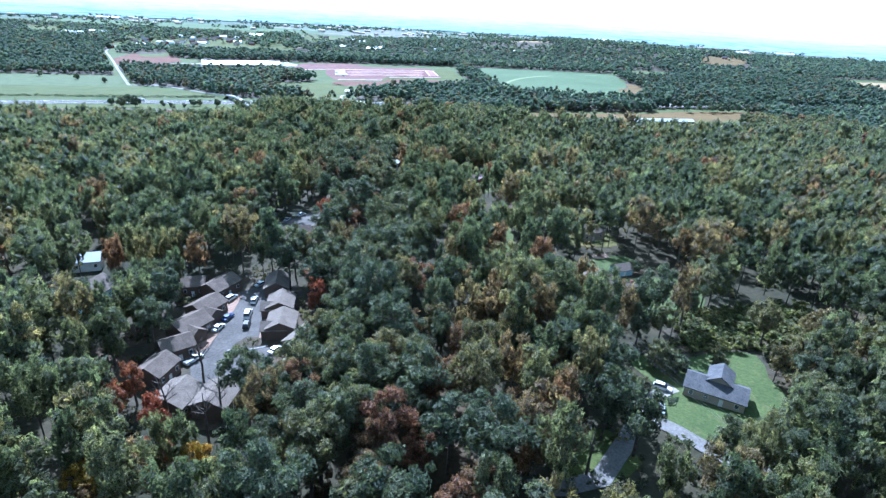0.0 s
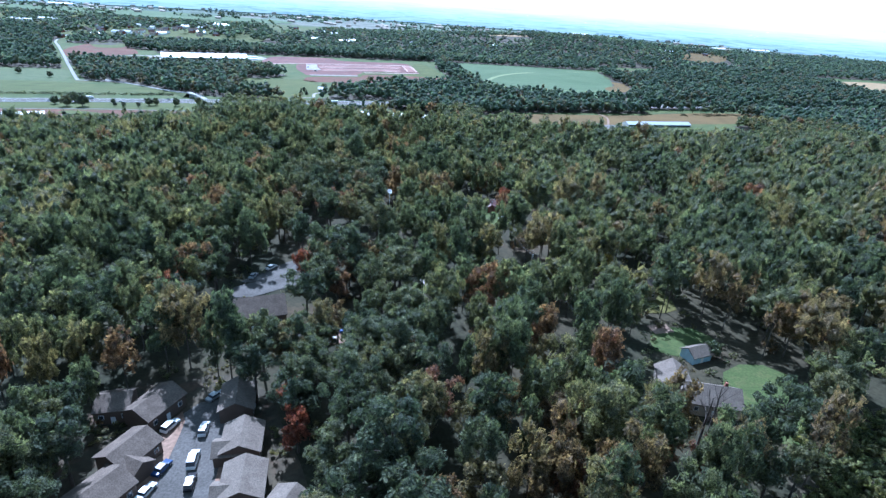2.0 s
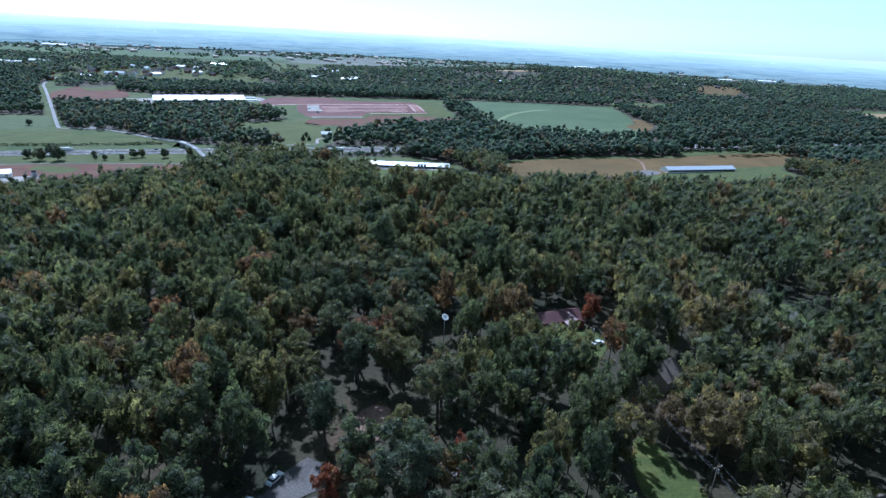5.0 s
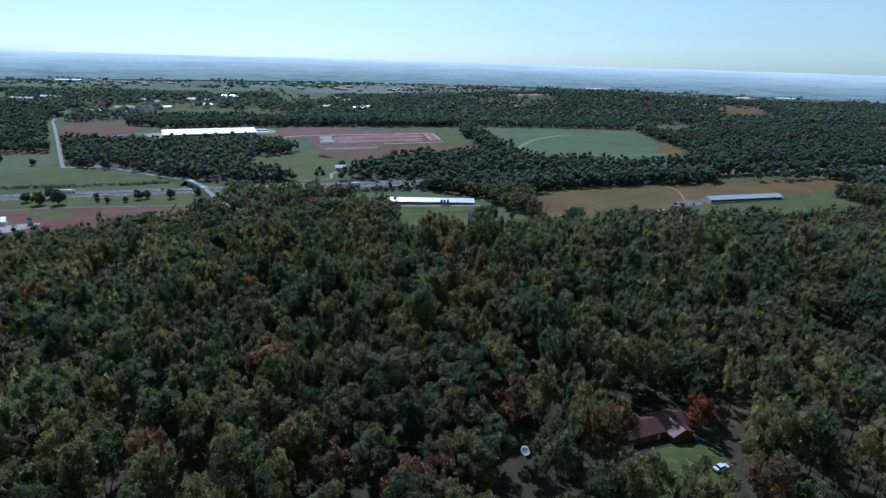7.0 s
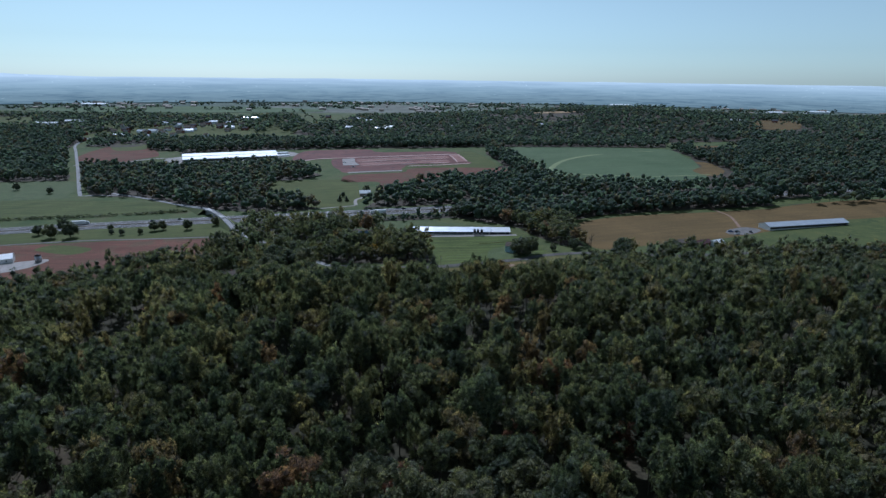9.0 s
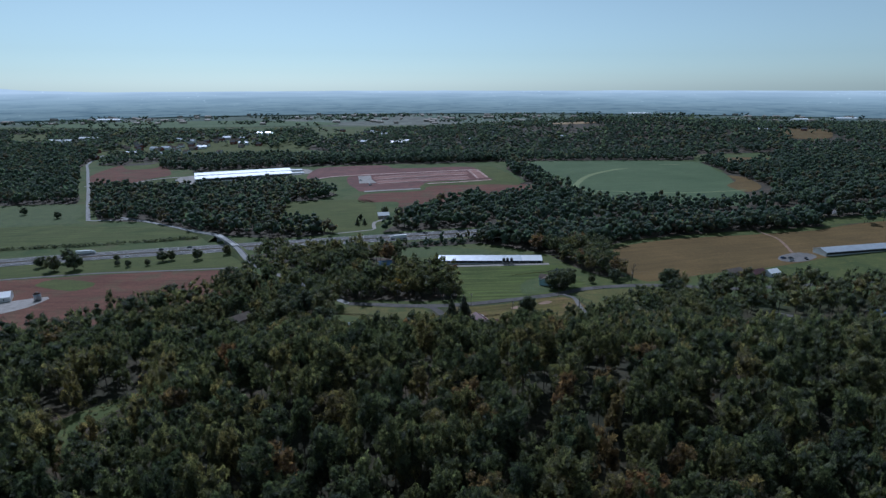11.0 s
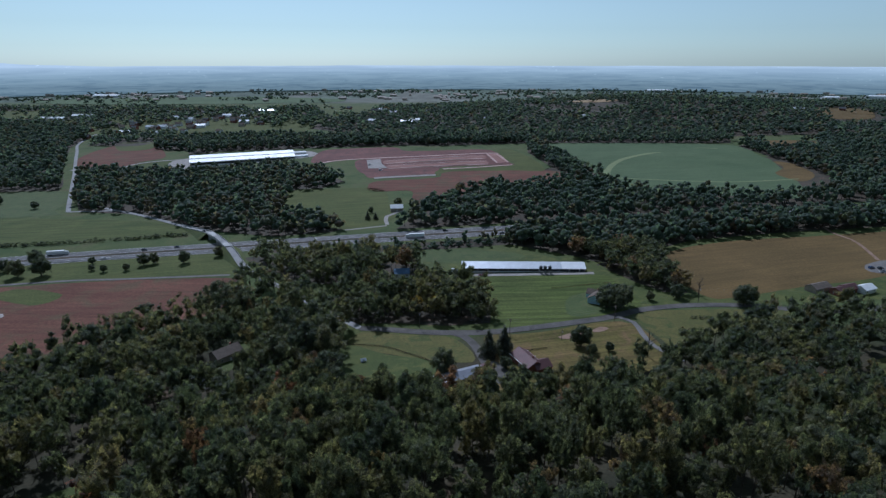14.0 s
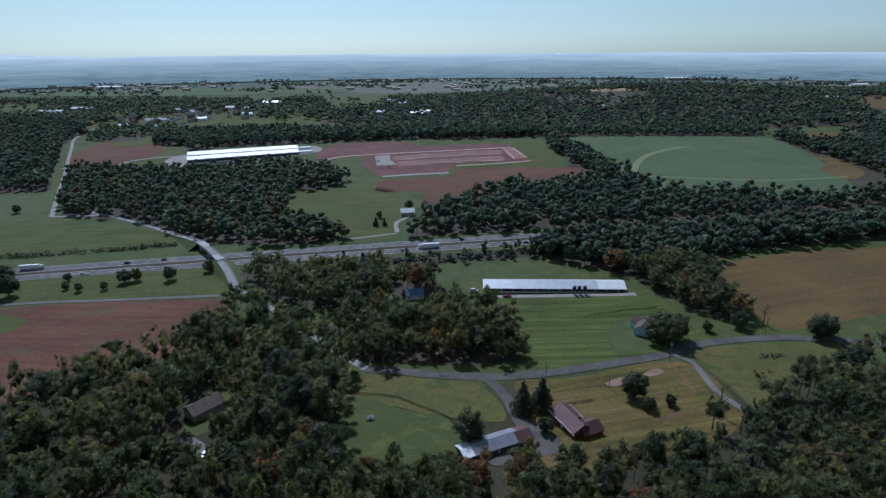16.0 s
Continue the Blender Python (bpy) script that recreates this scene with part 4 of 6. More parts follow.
for ring, shapes in ((close & ~near, MID_CROWNS), (middle & ~close, LIGHT_CROWNS), (~middle, OUTER_CROWNS)):
    woodland("woodland", [wood_tree(px, py) for px, py in zip(x[ring], y[ring])], shapes, "dense mixed broadleaf wood turning to autumn colours")

TREES = {}


def tree_kind(key, crown, seed, tall, crown_r, crown_h, foot, mat, label, name="tree", twigs=0):
    """One tree with trunk and crown as parts, far below the ground until it is copied into place."""
    base = new(name, None)
    tv, tf = trunk_shape(seed, tall, 0.26 + tall * 0.006, 6, 6, crown_r, twigs)
    tr = new("trunk", mesh_from("trunk", tv, tf, [M["bark"]], smooth=True))
    tr.parent = base
    if crown is not None:
        v, f, lobed = crown
        inner = np.arange(len(f)) < lobed
        cr = new("crown", mesh_from("crown", v * (crown_r, crown_r, crown_h) + (0, 0, foot), f, mat, np.where(inner, 0, 1), smooth=inner))
        cr.parent = base
    tagged(base, label, "tree", "trees")
    TREES[key] = [base, False]


def put_tree(key, px, py, size=1.0):
    """Sets a tree of that kind on the ground."""
    m = Matrix.Translation((px, py, hz(px, py))) @ Matrix.Rotation(rng.uniform(0, 6.283), 4, "Z") @ Matrix.Diagonal((size, size, size * rng.uniform(0.92, 1.08), 1))
    base, used = TREES[key]
    if used:
        copied = copy_thing(base, m)
        copied.matrix_basis = m
        return copied
    base.matrix_basis = m
    TREES[key][1] = True
    return base


def foliage(name, stops, thin=0.38):
    return [leaf(name + "_leaves", True, thin, stops), leaf(name + "_sprays", True, thin, stops, holes=0.46)]


GREEN = foliage("green", [(0, LEAF_STOPS[0][1]), (0.45, LEAF_STOPS[1][1]), (0.75, LEAF_STOPS[2][1]), (1, LEAF_STOPS[3][1])])
OLIVE = foliage("olive", [(0, LEAF_STOPS[3][1]), (0.6, LEAF_STOPS[4][1]), (1, LEAF_STOPS[5][1])])
RUST = foliage("rust", [(0, LEAF_STOPS[5][1]), (0.5, LEAF_STOPS[6][1]), (1, LEAF_STOPS[7][1])])
SCARLET = foliage("scarlet", [(0, (0.235, 0.110, 0.056)), (1, (0.245, 0.082, 0.050))])
GOLD = foliage("gold", [(0, (0.26, 0.20, 0.03)), (1, (0.34, 0.22, 0.03))])
NEEDLE = foliage("spruce", [(0, (0.085, 0.100, 0.070)), (1, (0.098, 0.112, 0.076))], 0.25)
for k in range(6):
    tree_kind(("green", k), NEAR_CROWNS[k], 20 + k, 18 + k * 0.6, 4.9 + 0.4 * k, 11.6 - 0.3 * k, 6.6 + 0.5 * k, GREEN, "tall broadleaf tree with a dense green crown")
for k in range(3):
    tree_kind(("olive", k), NEAR_CROWNS[k + 5], 30 + k, 18, 5.2 + 0.3 * k, 11.0, 6.5, OLIVE, "broadleaf tree turning yellowish green")
    tree_kind(("rust", k), NEAR_CROWNS[k + 4], 40 + k, 17, 4.7 + 0.3 * k, 10.2, 6.2, RUST, "broadleaf tree with rusty autumn leaves")
tree_kind(("scarlet", 0), NEAR_CROWNS[1], 50, 13, 3.4, 9.0, 3.6, SCARLET, "broadleaf tree with scarlet autumn leaves", twigs=1)
tree_kind(("gold", 0), NEAR_CROWNS[3], 51, 13, 3.6, 8.5, 3.6, GOLD, "broadleaf tree with golden autumn leaves")
tree_kind(("round", 0), crown_shape(106, 24, 1, 1300, 0.11, core=0.84, fat=1.5), 52, 9.5, 4.6, 8.6, 0.9, GREEN, "round dark green garden tree in a lawn")
tree_kind(("spruce", 0), crown_shape(77, 14, 0, 1300, 0.14, "cone", core=0.5), 53, 13, 5.8, 13.0, 0.6, NEEDLE, "dark green spruce beside a driveway", "spruce")
tree_kind(("bare", 0), None, 54, 16, 4.5, 1, 1, None, "dead tree with bare grey branches", "bare_tree", twigs=5)
tree_kind(("bare", 1), None, 55, 14, 3.8, 1, 1, None, "dead tree with bare grey branches", "bare_tree", twigs=6)
for px, py in zip(x[near], y[near]):
    t = tint_of(px, py, 0.14 if py < 330 else 0.06)
    key = ("green", int(rng.integers(6))) if t < 0.6 else ("olive", int(rng.integers(3))) if t < 0.8 else ("rust", int(rng.integers(3))) if t < 0.96 else ("scarlet", 0)
    put_tree(key, px, py, rng.triangular(0.72, 1.0, 1.32) * np.interp(py, (528, 560), (1.0, 0.80)))

# trees of the valley and beyond
GROVES = [
    ([(-150, 664), (-120, 664), (-92, 660), (-66, 664), (-64, 692), (-80, 724), (-100, 738), (-128, 736), (-160, 722), (-176, 704)], 10.4, 0.05),
    ([(-205, 735), (-160, 730), (-130, 745), (-112, 752), (-110, 770), (-170, 790), (-240, 800), (-262, 792), (-236, 762)], 10.6, 0.06),
    ([(-250, 806), (-170, 796), (-40, 822), (10, 790), (24, 775), (40, 780), (70, 800), (120, 830), (210, 850), (330, 868), (330, 890), (200, 880), (-30, 845), (-150, 822), (-256, 812)], 8.5, 0.2),
    ([(22, 770), (30, 776), (66, 800), (80, 790), (70, 742), (70, 712), (54, 714), (40, 734)], 8.5, 0.2),
    ([(-255, 850), (-205, 862), (-195, 872), (-270, 928), (-292, 1036), (-255, 1050), (-235, 1090), (-280, 1150), (-345, 1196), (-470, 1146), (-560, 1160), (-655, 1176),
      (-590, 1080), (-545, 1010), (-500, 945), (-440, 935), (-380, 905), (-320, 868)], 11.6, 0.3),
    ([(-230, 880), (-196, 870), (-182, 880), (-230, 915), (-262, 932)], 8.5, 0.15),
    ([(-144, 870), (-20, 890), (200, 925), (600, 1010), (900, 1090), (900, 1250), (420, 1230), (392, 1180), (400, 1090), (330, 985), (240, 975), (120, 1015), (100, 1090), (66, 1160),
      (52, 1170), (66, 1070), (0, 1036), (-60, 1046), (-84, 996), (-118, 960), (-134, 900)], 12.0, 0.14),
    ([(52, 1170), (100, 1100), (70, 1270), (52, 1355), (40, 1370), (30, 1280)], 9.5, 0.1),
    ([(390, 1190), (600, 1230), (900, 1260), (880, 1330), (700, 1400), (560, 1370), (420, 1345), (388, 1320)], 10.0, 0.15),
    ([(330, 870), (560, 920), (560, 640), (430, 690), (420, 800), (500, 840), (480, 890)], 9.5, 0.15),
    ([(-40, 828), (60, 848), (330, 900), (900, 1015), (900, 1040), (330, 922), (60, 868), (-40, 850)], 7.0, 0.12),
    ([(-1100, 985), (-648, 1050), (-595, 1050), (-612, 1085), (-690, 1200), (-745, 1290), (-810, 1400), (-870, 1560), (-960, 1640), (-1250, 1640)], 12.5, 0.1),
    ([(-640, 1368), (-560, 1340), (-540, 1300), (-500, 1330), (-330, 1360), (-200, 1375), (-120, 1365), (40, 1378), (40, 1440), (-260, 1470), (-430, 1490), (-560, 1500), (-680, 1440)], 12.0, 0.1),
    ([(-470, 640), (-560, 600), (-620, 400), (-520, 300), (-520, 560)], 10, 0.15),
]
spots = []
for poly, gap, share in GROVES:
    gx, gy = scatter(poly, gap * 0.93)
    k = ~(near_line(OVER, gx, gy, 4.4) | near_line(VALLEY, gx, gy, 5) | near_line(HWY, gx, gy, 16.5) | near_line(LANE, gx, gy, 6) | inside([(-175, 925), (-175, 975), (-120, 975), (-120, 925)], gx, gy) | inside([(-137, 712), (-137, 752), (-115, 752), (-115, 712)], gx, gy))
    for c in TREELESS:
        k &= ~inside(c, gx, gy)
    for px, py in zip(gx[k], gy[k]):
        if poly in (GROVES[2][0], GROVES[10][0]) and -256 < px < -38:        # hedge with single trees, half open to the motorway
            if rng.random() < (0.30 if px < -95 else 0.45):
                spots.append((px, py, rng.uniform(2.6, 4.2), rng.uniform(6, 9.5), 1.5, tint_of(px, py, share)))
            else:
                spots.append((px, py, rng.uniform(2.2, 3.6), rng.uniform(2.5, 5.0), 0.4, tint_of(px, py, share)))
            continue
        if poly is GROVES[1][0] and py > 768 and rng.random() < 0.6:
            continue
        rad, grown = rng.triangular(3.0, 5.6, 9.4), 1.15 if poly in (GROVES[0][0], GROVES[1][0]) else 1.0
        spots.append((px, py, rad, (rng.uniform(3, 7) + rad * 0.9) * grown, rng.uniform(1.5, 6.5) * grown, rng.uniform(0.45, 0.68) if poly is GROVES[0][0] and px > -112 and rng.random() < 0.6 else tint_of(px, py, share)))
for poly, _, _ in GROVES:
    patch("woodland_floor", poly, M["litter"], "shaded woodland floor with leaf litter", 0.09 if max(q[1] for q in poly) < 1300 else 0.16, soft=False, wobble=0, category="ground")
front = [s for s in spots if s[1] < 800]
woodland("woodland", front, LIGHT_CROWNS, "broadleaf groves beside a valley road")
woodland("woodland", [s for s in spots if s[1] >= 800], FAR_CROWNS, leaves="leafhazed", sprays="leafhazed", label="broadleaf groves along a valley and motorway")

BELTS = [
    ([(-1900, 1650), (-1000, 1560), (-860, 1640), (-700, 1660), (-420, 1600), (-200, 1480), (200, 1400), (420, 1420), (700, 1440), (1000, 1440), (2200, 1600), (2200, 2160), (900, 2150),
      (300, 2140), (-100, 2040), (-400, 1960), (-700, 1960), (-1000, 2050), (-1900, 2050)], 17.5),
    ([(-400, 1420), (-380, 1390), (-130, 1385), (60, 1380), (390, 1350), (420, 1420), (200, 1430), (-200, 1500), (-340, 1480)], 11.0),
    ([(-790, 1420), (-690, 1400), (-640, 1500), (-690, 1560), (-840, 1560)], 14.0),
    ([(-1500, 1100), (-1100, 985), (-1250, 1640), (-1700, 1640)], 17.0),
    ([(900, 1000), (2000, 1200), (2200, 1600), (1150, 1420), (1160, 1260), (920, 1170)], 15.0),
    ([(560, 640), (1100, 700), (1300, 1000), (900, 1000), (560, 920)], 14.0),
]
VILLAGE = [(-1180, 1560), (-1180, 1850), (-420, 1850), (-400, 1470), (-700, 1490)]
HOLES = [[(-678, 1614), (-600, 1595), (-508, 1651), (-463, 1530), (-556, 1520), (-638, 1528)], [(-508, 2040), (-335, 2060), (-263, 1816), (-404, 1724)],
         [(-625, 1774), (-670, 1941), (-615, 2060), (-563, 1932)], [(-1374, 1952), (-1263, 1961), (-1131, 1775), (-1202, 1737)], [(165, 1960), (225, 1720), (330, 1740), (310, 2060)],
         [(670, 1540), (830, 1540), (946, 1858), (786, 1795)], [(395, 1200), (500, 1200), (545, 1360), (466, 1378), (420, 1340)], [(-760, 1600), (-780, 1680), (-600, 1720), (-580, 1660)],
         [(880, 1330), (1100, 1400), (1150, 1270), (930, 1240)]]
spots = []
for poly, gap in BELTS:
    patch("woodland_floor", poly, M["litter"], "shaded floor of a far wood", 0.3, soft=False, wobble=0, category="ground")
    gx, gy = scatter(poly, gap)
    k = np.ones(len(gx), bool)
    for h in HOLES:
        k &= ~inside(h, gx, gy) | (rng.random(len(gx)) < 0.06)
    k &= ~near_line([(-8, 2117), (146, 1761), (203, 1724), (260, 1690)], gx, gy, 16)
    k &= ~inside(VILLAGE, gx, gy) | (rng.random(len(gx)) < 0.72)
    for c in TREELESS:
        k &= ~inside(c, gx, gy)
    for px, py in zip(gx[k], gy[k]):
        spots.append((px, py, rng.triangular(3.5, 7, 11) * gap / 15 + 1, rng.uniform(7, 14), rng.uniform(0.5, 4), tint_of(px, py, 0.08)))
# hedgerows and copses of the far plain
for k in range(110):
    d = rng.uniform(2200, 2900)
    a = rng.uniform(-0.75, 0.75)
    cx, cy = d * math.tan(a), d
    h, n = rng.uniform(-0.25, 0.25) + rng.choice([0, 1.5], p=[0.8, 0.2]), int(rng.integers(3, 15))
    for j in range(n):
        spots.append((cx + math.cos(h) * j * 22 + rng.normal(0, 9), cy + math.sin(h) * j * 22 + rng.normal(0, 9), rng.uniform(7, 12), rng.uniform(9, 13), 0, tint_of(cx, cy, 0.05)))
woodland("woodland", spots, TINY_CROWNS, "far wooded hills and hedgerows beyond a valley", trunks=False, leaves="leafhazed", sprays="leafhazed")

# ---- buildings ----


def box_in(bm, x0, x1, y0, y1, z0, z1):
    v = [bm.verts.new(p) for p in ((x0, y0, z0), (x1, y0, z0), (x1, y1, z0), (x0, y1, z0), (x0, y0, z1), (x1, y0, z1), (x1, y1, z1), (x0, y1, z1))]
    for f in ((0, 3, 2, 1), (4, 5, 6, 7), (0, 1, 5, 4), (1, 2, 6, 5), (2, 3, 7, 6), (3, 0, 4, 7)):
        bm.faces.new([v[k] for k in f])


def box(x0, x1, y0, y1, z0, z1):
    bm = bmesh.new()
    box_in(bm, x0, x1, y0, y1, z0, z1)
    return bm


def tube(a, b, ra, rb=None, sides=8):
    v, f = stick(a, b, ra, ra if rb is None else rb, sides)
    bm = bmesh.new()
    vs = [bm.verts.new(p) for p in v]
    for t in f:
        bm.faces.new([vs[k] for k in t])
    bm.faces.new(vs[:sides])
    bm.faces.new(vs[sides:])
    return bm


def gable_walls(w, d, h, rise):
    """Walls with gables; the ridge runs along x."""
    bm = bmesh.new()
    prof = [(-d / 2, -1.5), (d / 2, -1.5), (d / 2, h), (0, h + rise), (-d / 2, h)]
    ends = [[bm.verts.new((s * w / 2, y, z)) for y, z in prof] for s in (-1, 1)]
    bm.faces.new(ends[0])
    bm.faces.new(ends[1][::-1])
    for k in range(5):
        m = (k + 1) % 5
        bm.faces.new((ends[0][k], ends[1][k], ends[1][m], ends[0][m]))
    return bm


def gable_roof(w, d, h, rise, eave=0.5, thick=0.22):
    bm = bmesh.new()
    k = rise / (d / 2)
    e = d / 2 + eave
    prof = [(-e, h - k * eave), (0, h + rise), (e, h - k * eave), (e, h - k * eave + thick), (0, h + rise + thick * 1.15), (-e, h - k * eave + thick)]
    ends = [[bm.verts.new((s * (w / 2 + eave * 0.8), y, z)) for y, z in prof] for s in (-1, 1)]
    for a, b, c, dd in ((0, 1, 4, 5), (1, 2, 3, 4)):
        bm.faces.new([ends[0][q] for q in (a, b, c, dd)])
        bm.faces.new([ends[1][q] for q in (dd, c, b, a)])
    for q in range(6):
        m = (q + 1) % 6
        bm.faces.new((ends[0][q], ends[1][q], ends[1][m], ends[0][m]))
    return bm


def hip_roof(w, d, h, rise, eave=0.6):
    bm = bmesh.new()
    a, b = w / 2 + eave, d / 2 + eave
    r = max(0.3, w / 2 - d / 2)
    lo = [bm.verts.new((sx * a, sy * b, h)) for sx, sy in ((-1, -1), (1, -1), (1, 1), (-1, 1))]
    mid = [bm.verts.new((v.co.x, v.co.y, h + 0.2)) for v in lo]
    top = [bm.verts.new((s * r, 0, h + rise)) for s in (-1, 1)]
    bm.faces.new(lo[::-1])
    for k in range(4):
        m = (k + 1) % 4
        bm.faces.new((lo[k], lo[m], mid[m], mid[k]))
    bm.faces.new((mid[0], mid[1], top[1], top[0]))
    bm.faces.new((mid[2], mid[3], top[0], top[1]))
    bm.faces.new((mid[1], mid[2], top[1]))
    bm.faces.new((mid[3], mid[0], top[0]))
    return bm


def window_in(parent, x, y, z, w, h, facing):
    """A window on a long (facing x-run walls: -1 or 1) wall: frame with pane."""
    t = 0.06 * facing
    fr = part("window", box(x - w / 2, x + w / 2, min(y, y + t), max(y, y + t), z - h / 2, z + h / 2), M["white"], parent, "white framed window")
    y2 = y + t
    part("pane", box(x - w / 2 + 0.09, x + w / 2 - 0.09, min(y2, y2 + 0.02 * facing), max(y2, y2 + 0.02 * facing), z - h / 2 + 0.09, z + h / 2 - 0.09), M["glass"], fr, "dark glass pane")


def house(name, label, x, y, turn, w, d, h, rise, wall, roof, hip=False, chimney=True, panes=3, wing=None, lift=0.0, group="", roof_label=""):
    """A small building with walls, roof, windows, a door and a chimney; wing: (x, y, w, d, h, rise) turned a quarter."""
    base = new(name, None)
    SITES.append((x, y, math.hypot(w, d) / 2 + (7 if wing else 1.5)))
    base.matrix_basis = pose(x, y, hz(x, y) + lift, 0, 0, turn)
    bm = gable_walls(w, d, h, rise) if not hip else box(-w / 2, w / 2, -d / 2, d / 2, -1.5, h)
    part("wall", bm, M[wall], base)
    part("roof", hip_roof(w, d, h, rise) if hip else gable_roof(w, d, h, rise), M[roof], base, roof_label)
    for k in range(panes):
        px = -w / 2 + w * (k + 0.5) / panes
        for s in (-1, 1):
            if s < 0 and k == panes // 2:
                part("door", box(px - 0.5, px + 0.5, -d / 2 - 0.07, -d / 2, 0.05, 2.1), M["white"], base, "white panelled door")
            else:
                window_in(base, px, s * d / 2, h * 0.55, 1.1, 1.25, s)
    if chimney:
        part("chimney", box(w * 0.22, w * 0.22 + 0.7, 0.5, 1.2, h, h + rise + 0.9), M["brick"], base, "brick chimney")
    if wing:
        wx, wy, ww, wd, wh, wr = wing
        for nm, b2, mt in (("wall", gable_walls(wd, ww, wh, wr), M[wall]), ("roof", gable_roof(wd, ww, wh, wr), M[roof])):
            bmesh.ops.transform(b2, matrix=pose(wx, wy, 0, 0, 0, 90), verts=b2.verts)
            part(nm, b2, mt, base)
    return tagged(base, label, "house" if "shed" not in name and "barn" not in name else name.replace("_", " "), group)


# the close of houses in the wood
CL = "brown gabled house with a grey shingle roof on a wooded close"
for hx, hy, turn, w, d, wing in ((-80.5, 168, 12, 8, 8, None), (-71.5, 167.5, 66, 12, 8.4, None), (-70.5, 152.5, 66, 10.5, 8.6, (-2.5, -3, 5, 7, 3.4, 1.6)), (-71, 141, 62, 11, 9, (-2, -3, 5, 7, 3.4, 1.6)), (-70, 130, 40, 9, 8, None),
                                 (-70, 119, 78, 9, 8, None), (-60, 108, 80, 10, 9, None), (-50.5, 108, 84, 10, 9, None),
                                 (-53, 170, 100, 11, 8, None), (-48, 156, 98, 10, 8.5, (-2, 2, 5, 7, 3.4, 1.5)), (-44.5, 144, 98, 10.5, 8.6, (-2, 2, 5, 7, 3.4, 1.5)), (-35.5, 136, 68, 12, 8.6, None), (-34.5, 123, 70, 11, 8, None)):
    house("house", CL, hx, hy, turn, w * 0.9, d * 0.92, 4.0, 1.9, "darkside", "shingle" if hx < -60 else "shingle2", wing=wing, chimney=False, group="houses of the close", panes=3)
patch("street", [(-63, 172), (-55, 172), (-52, 160), (-49, 146), (-47, 136), (-42, 131), (-49, 126), (-52, 114), (-58, 114), (-64, 124), (-66, 135), (-66, 150), (-67, 162)], M["asphalt"], "grey asphalt close with parked cars", 0.22, wobble=0.1, category="road")
patch("garden", [(-92, 112), (-86, 172), (-74, 182), (-54, 182), (-44, 170), (-30, 140), (-24, 112), (-50, 100)], M["litter"], "shaded gardens with leaf litter round a close of houses", 0.12, category="lawn")
patch("drive_pad", [(-67.5, 165), (-64, 165), (-63, 134), (-67, 135)], M["clay"], "pinkish gravel parking strip", 0.3, wobble=0.3, category="driveway")
patch("drive_pad", [(-53.5, 166), (-51.5, 166), (-47.5, 140), (-50, 138)], M["clay"], "pinkish gravel parking strip", 0.3, wobble=0.3, category="driveway")
patch("planted_island", [(-56.5, 133), (-51, 134.5), (-47.5, 136), (-48, 139), (-54, 140)], M["litter"], "planted island with shrubs in a close", 0.32, wobble=0.3, category="flower bed")
ribbon("kerb", [(-57, 132.5), (-51, 133.5), (-46.5, 135.5)], 0.3, M["concrete"], "pale stone kerb round an island", 0.42, category="kerb")

# large white house beyond the trees, big roof, right-hand houses
house("house", "white house with a pale metal roof among trees", -110, 156, 78, 16, 10, 5, 3, "bluewall", "shingle2", chimney=False)
house("house", "small white-roofed house deep in the wood", -126, 184, 20, 9, 7, 4, 2, "white", "barnroof", chimney=False)
house("house", "large brown house with a broad grey shingle roof", -60.5, 210.5, 18, 19.5, 11.5, 5.2, 3.6, "darkside", "shingle", chimney=False, panes=5)
patch("road", [(-76, 228), (-70, 236), (-54, 245), (-50, 239), (-58, 232), (-66, 226)], M["asphalt"], "asphalt turning place in the wood", 0.22, wobble=0.2, category="road")
patch("parking_place", [(-72, 238), (-66, 247), (-58, 258), (-52, 252), (-54, 247), (-66, 239)], M["asphalt"], "shaded asphalt parking place", 0.18, wobble=0.2, category="road")
patch("terrace", [(-50, 196), (-46, 204), (-42, 200), (-46, 193)], M["asphalt"], "grey terrace beside a house", 0.25, category="terrace")
patch("drive_pad", [(-42, 206), (-30, 212), (-26, 204), (-36, 198)], M["clay"], "dirt parking place under trees", 0.2, category="driveway")
patch("clearing", [(-50, 264), (-49, 273), (-42, 280), (-38, 277), (-40, 268), (-44, 262)], M["clay"], "bare reddish clay clearing", 0.2, category="clearing")
ribbon("driveway", [(-32, 259), (-26, 255), (-14, 247), (-4, 238)], 3.2, M["gravel"], "pale gravel drive in the wood", 0.24)
patch("lawn", [(-12, 238), (-6, 248), (2, 240), (-2, 230)], M["grass"], "small lawn beside a drive", 0.16, category="lawn")
house("house", "low house with a brown metal roof beside a red tree", 21, 334, 18, 21, 8, 3.0, 1.8, "brick", "maroon", chimney=False, panes=5, wing=(6, -3.5, 7, 7, 2.9, 1.5))
patch("lawn", [(12, 306), (14, 322), (32, 328), (37, 320), (32, 308), (22, 300)], M["grass"], "green lawn below a low house", 0.16, category="lawn")
house("house", "house with a pinkish brown roof under trees", 45, 292, 40, 10, 8, 4, 2.6, "siding", "shingle2", chimney=False)

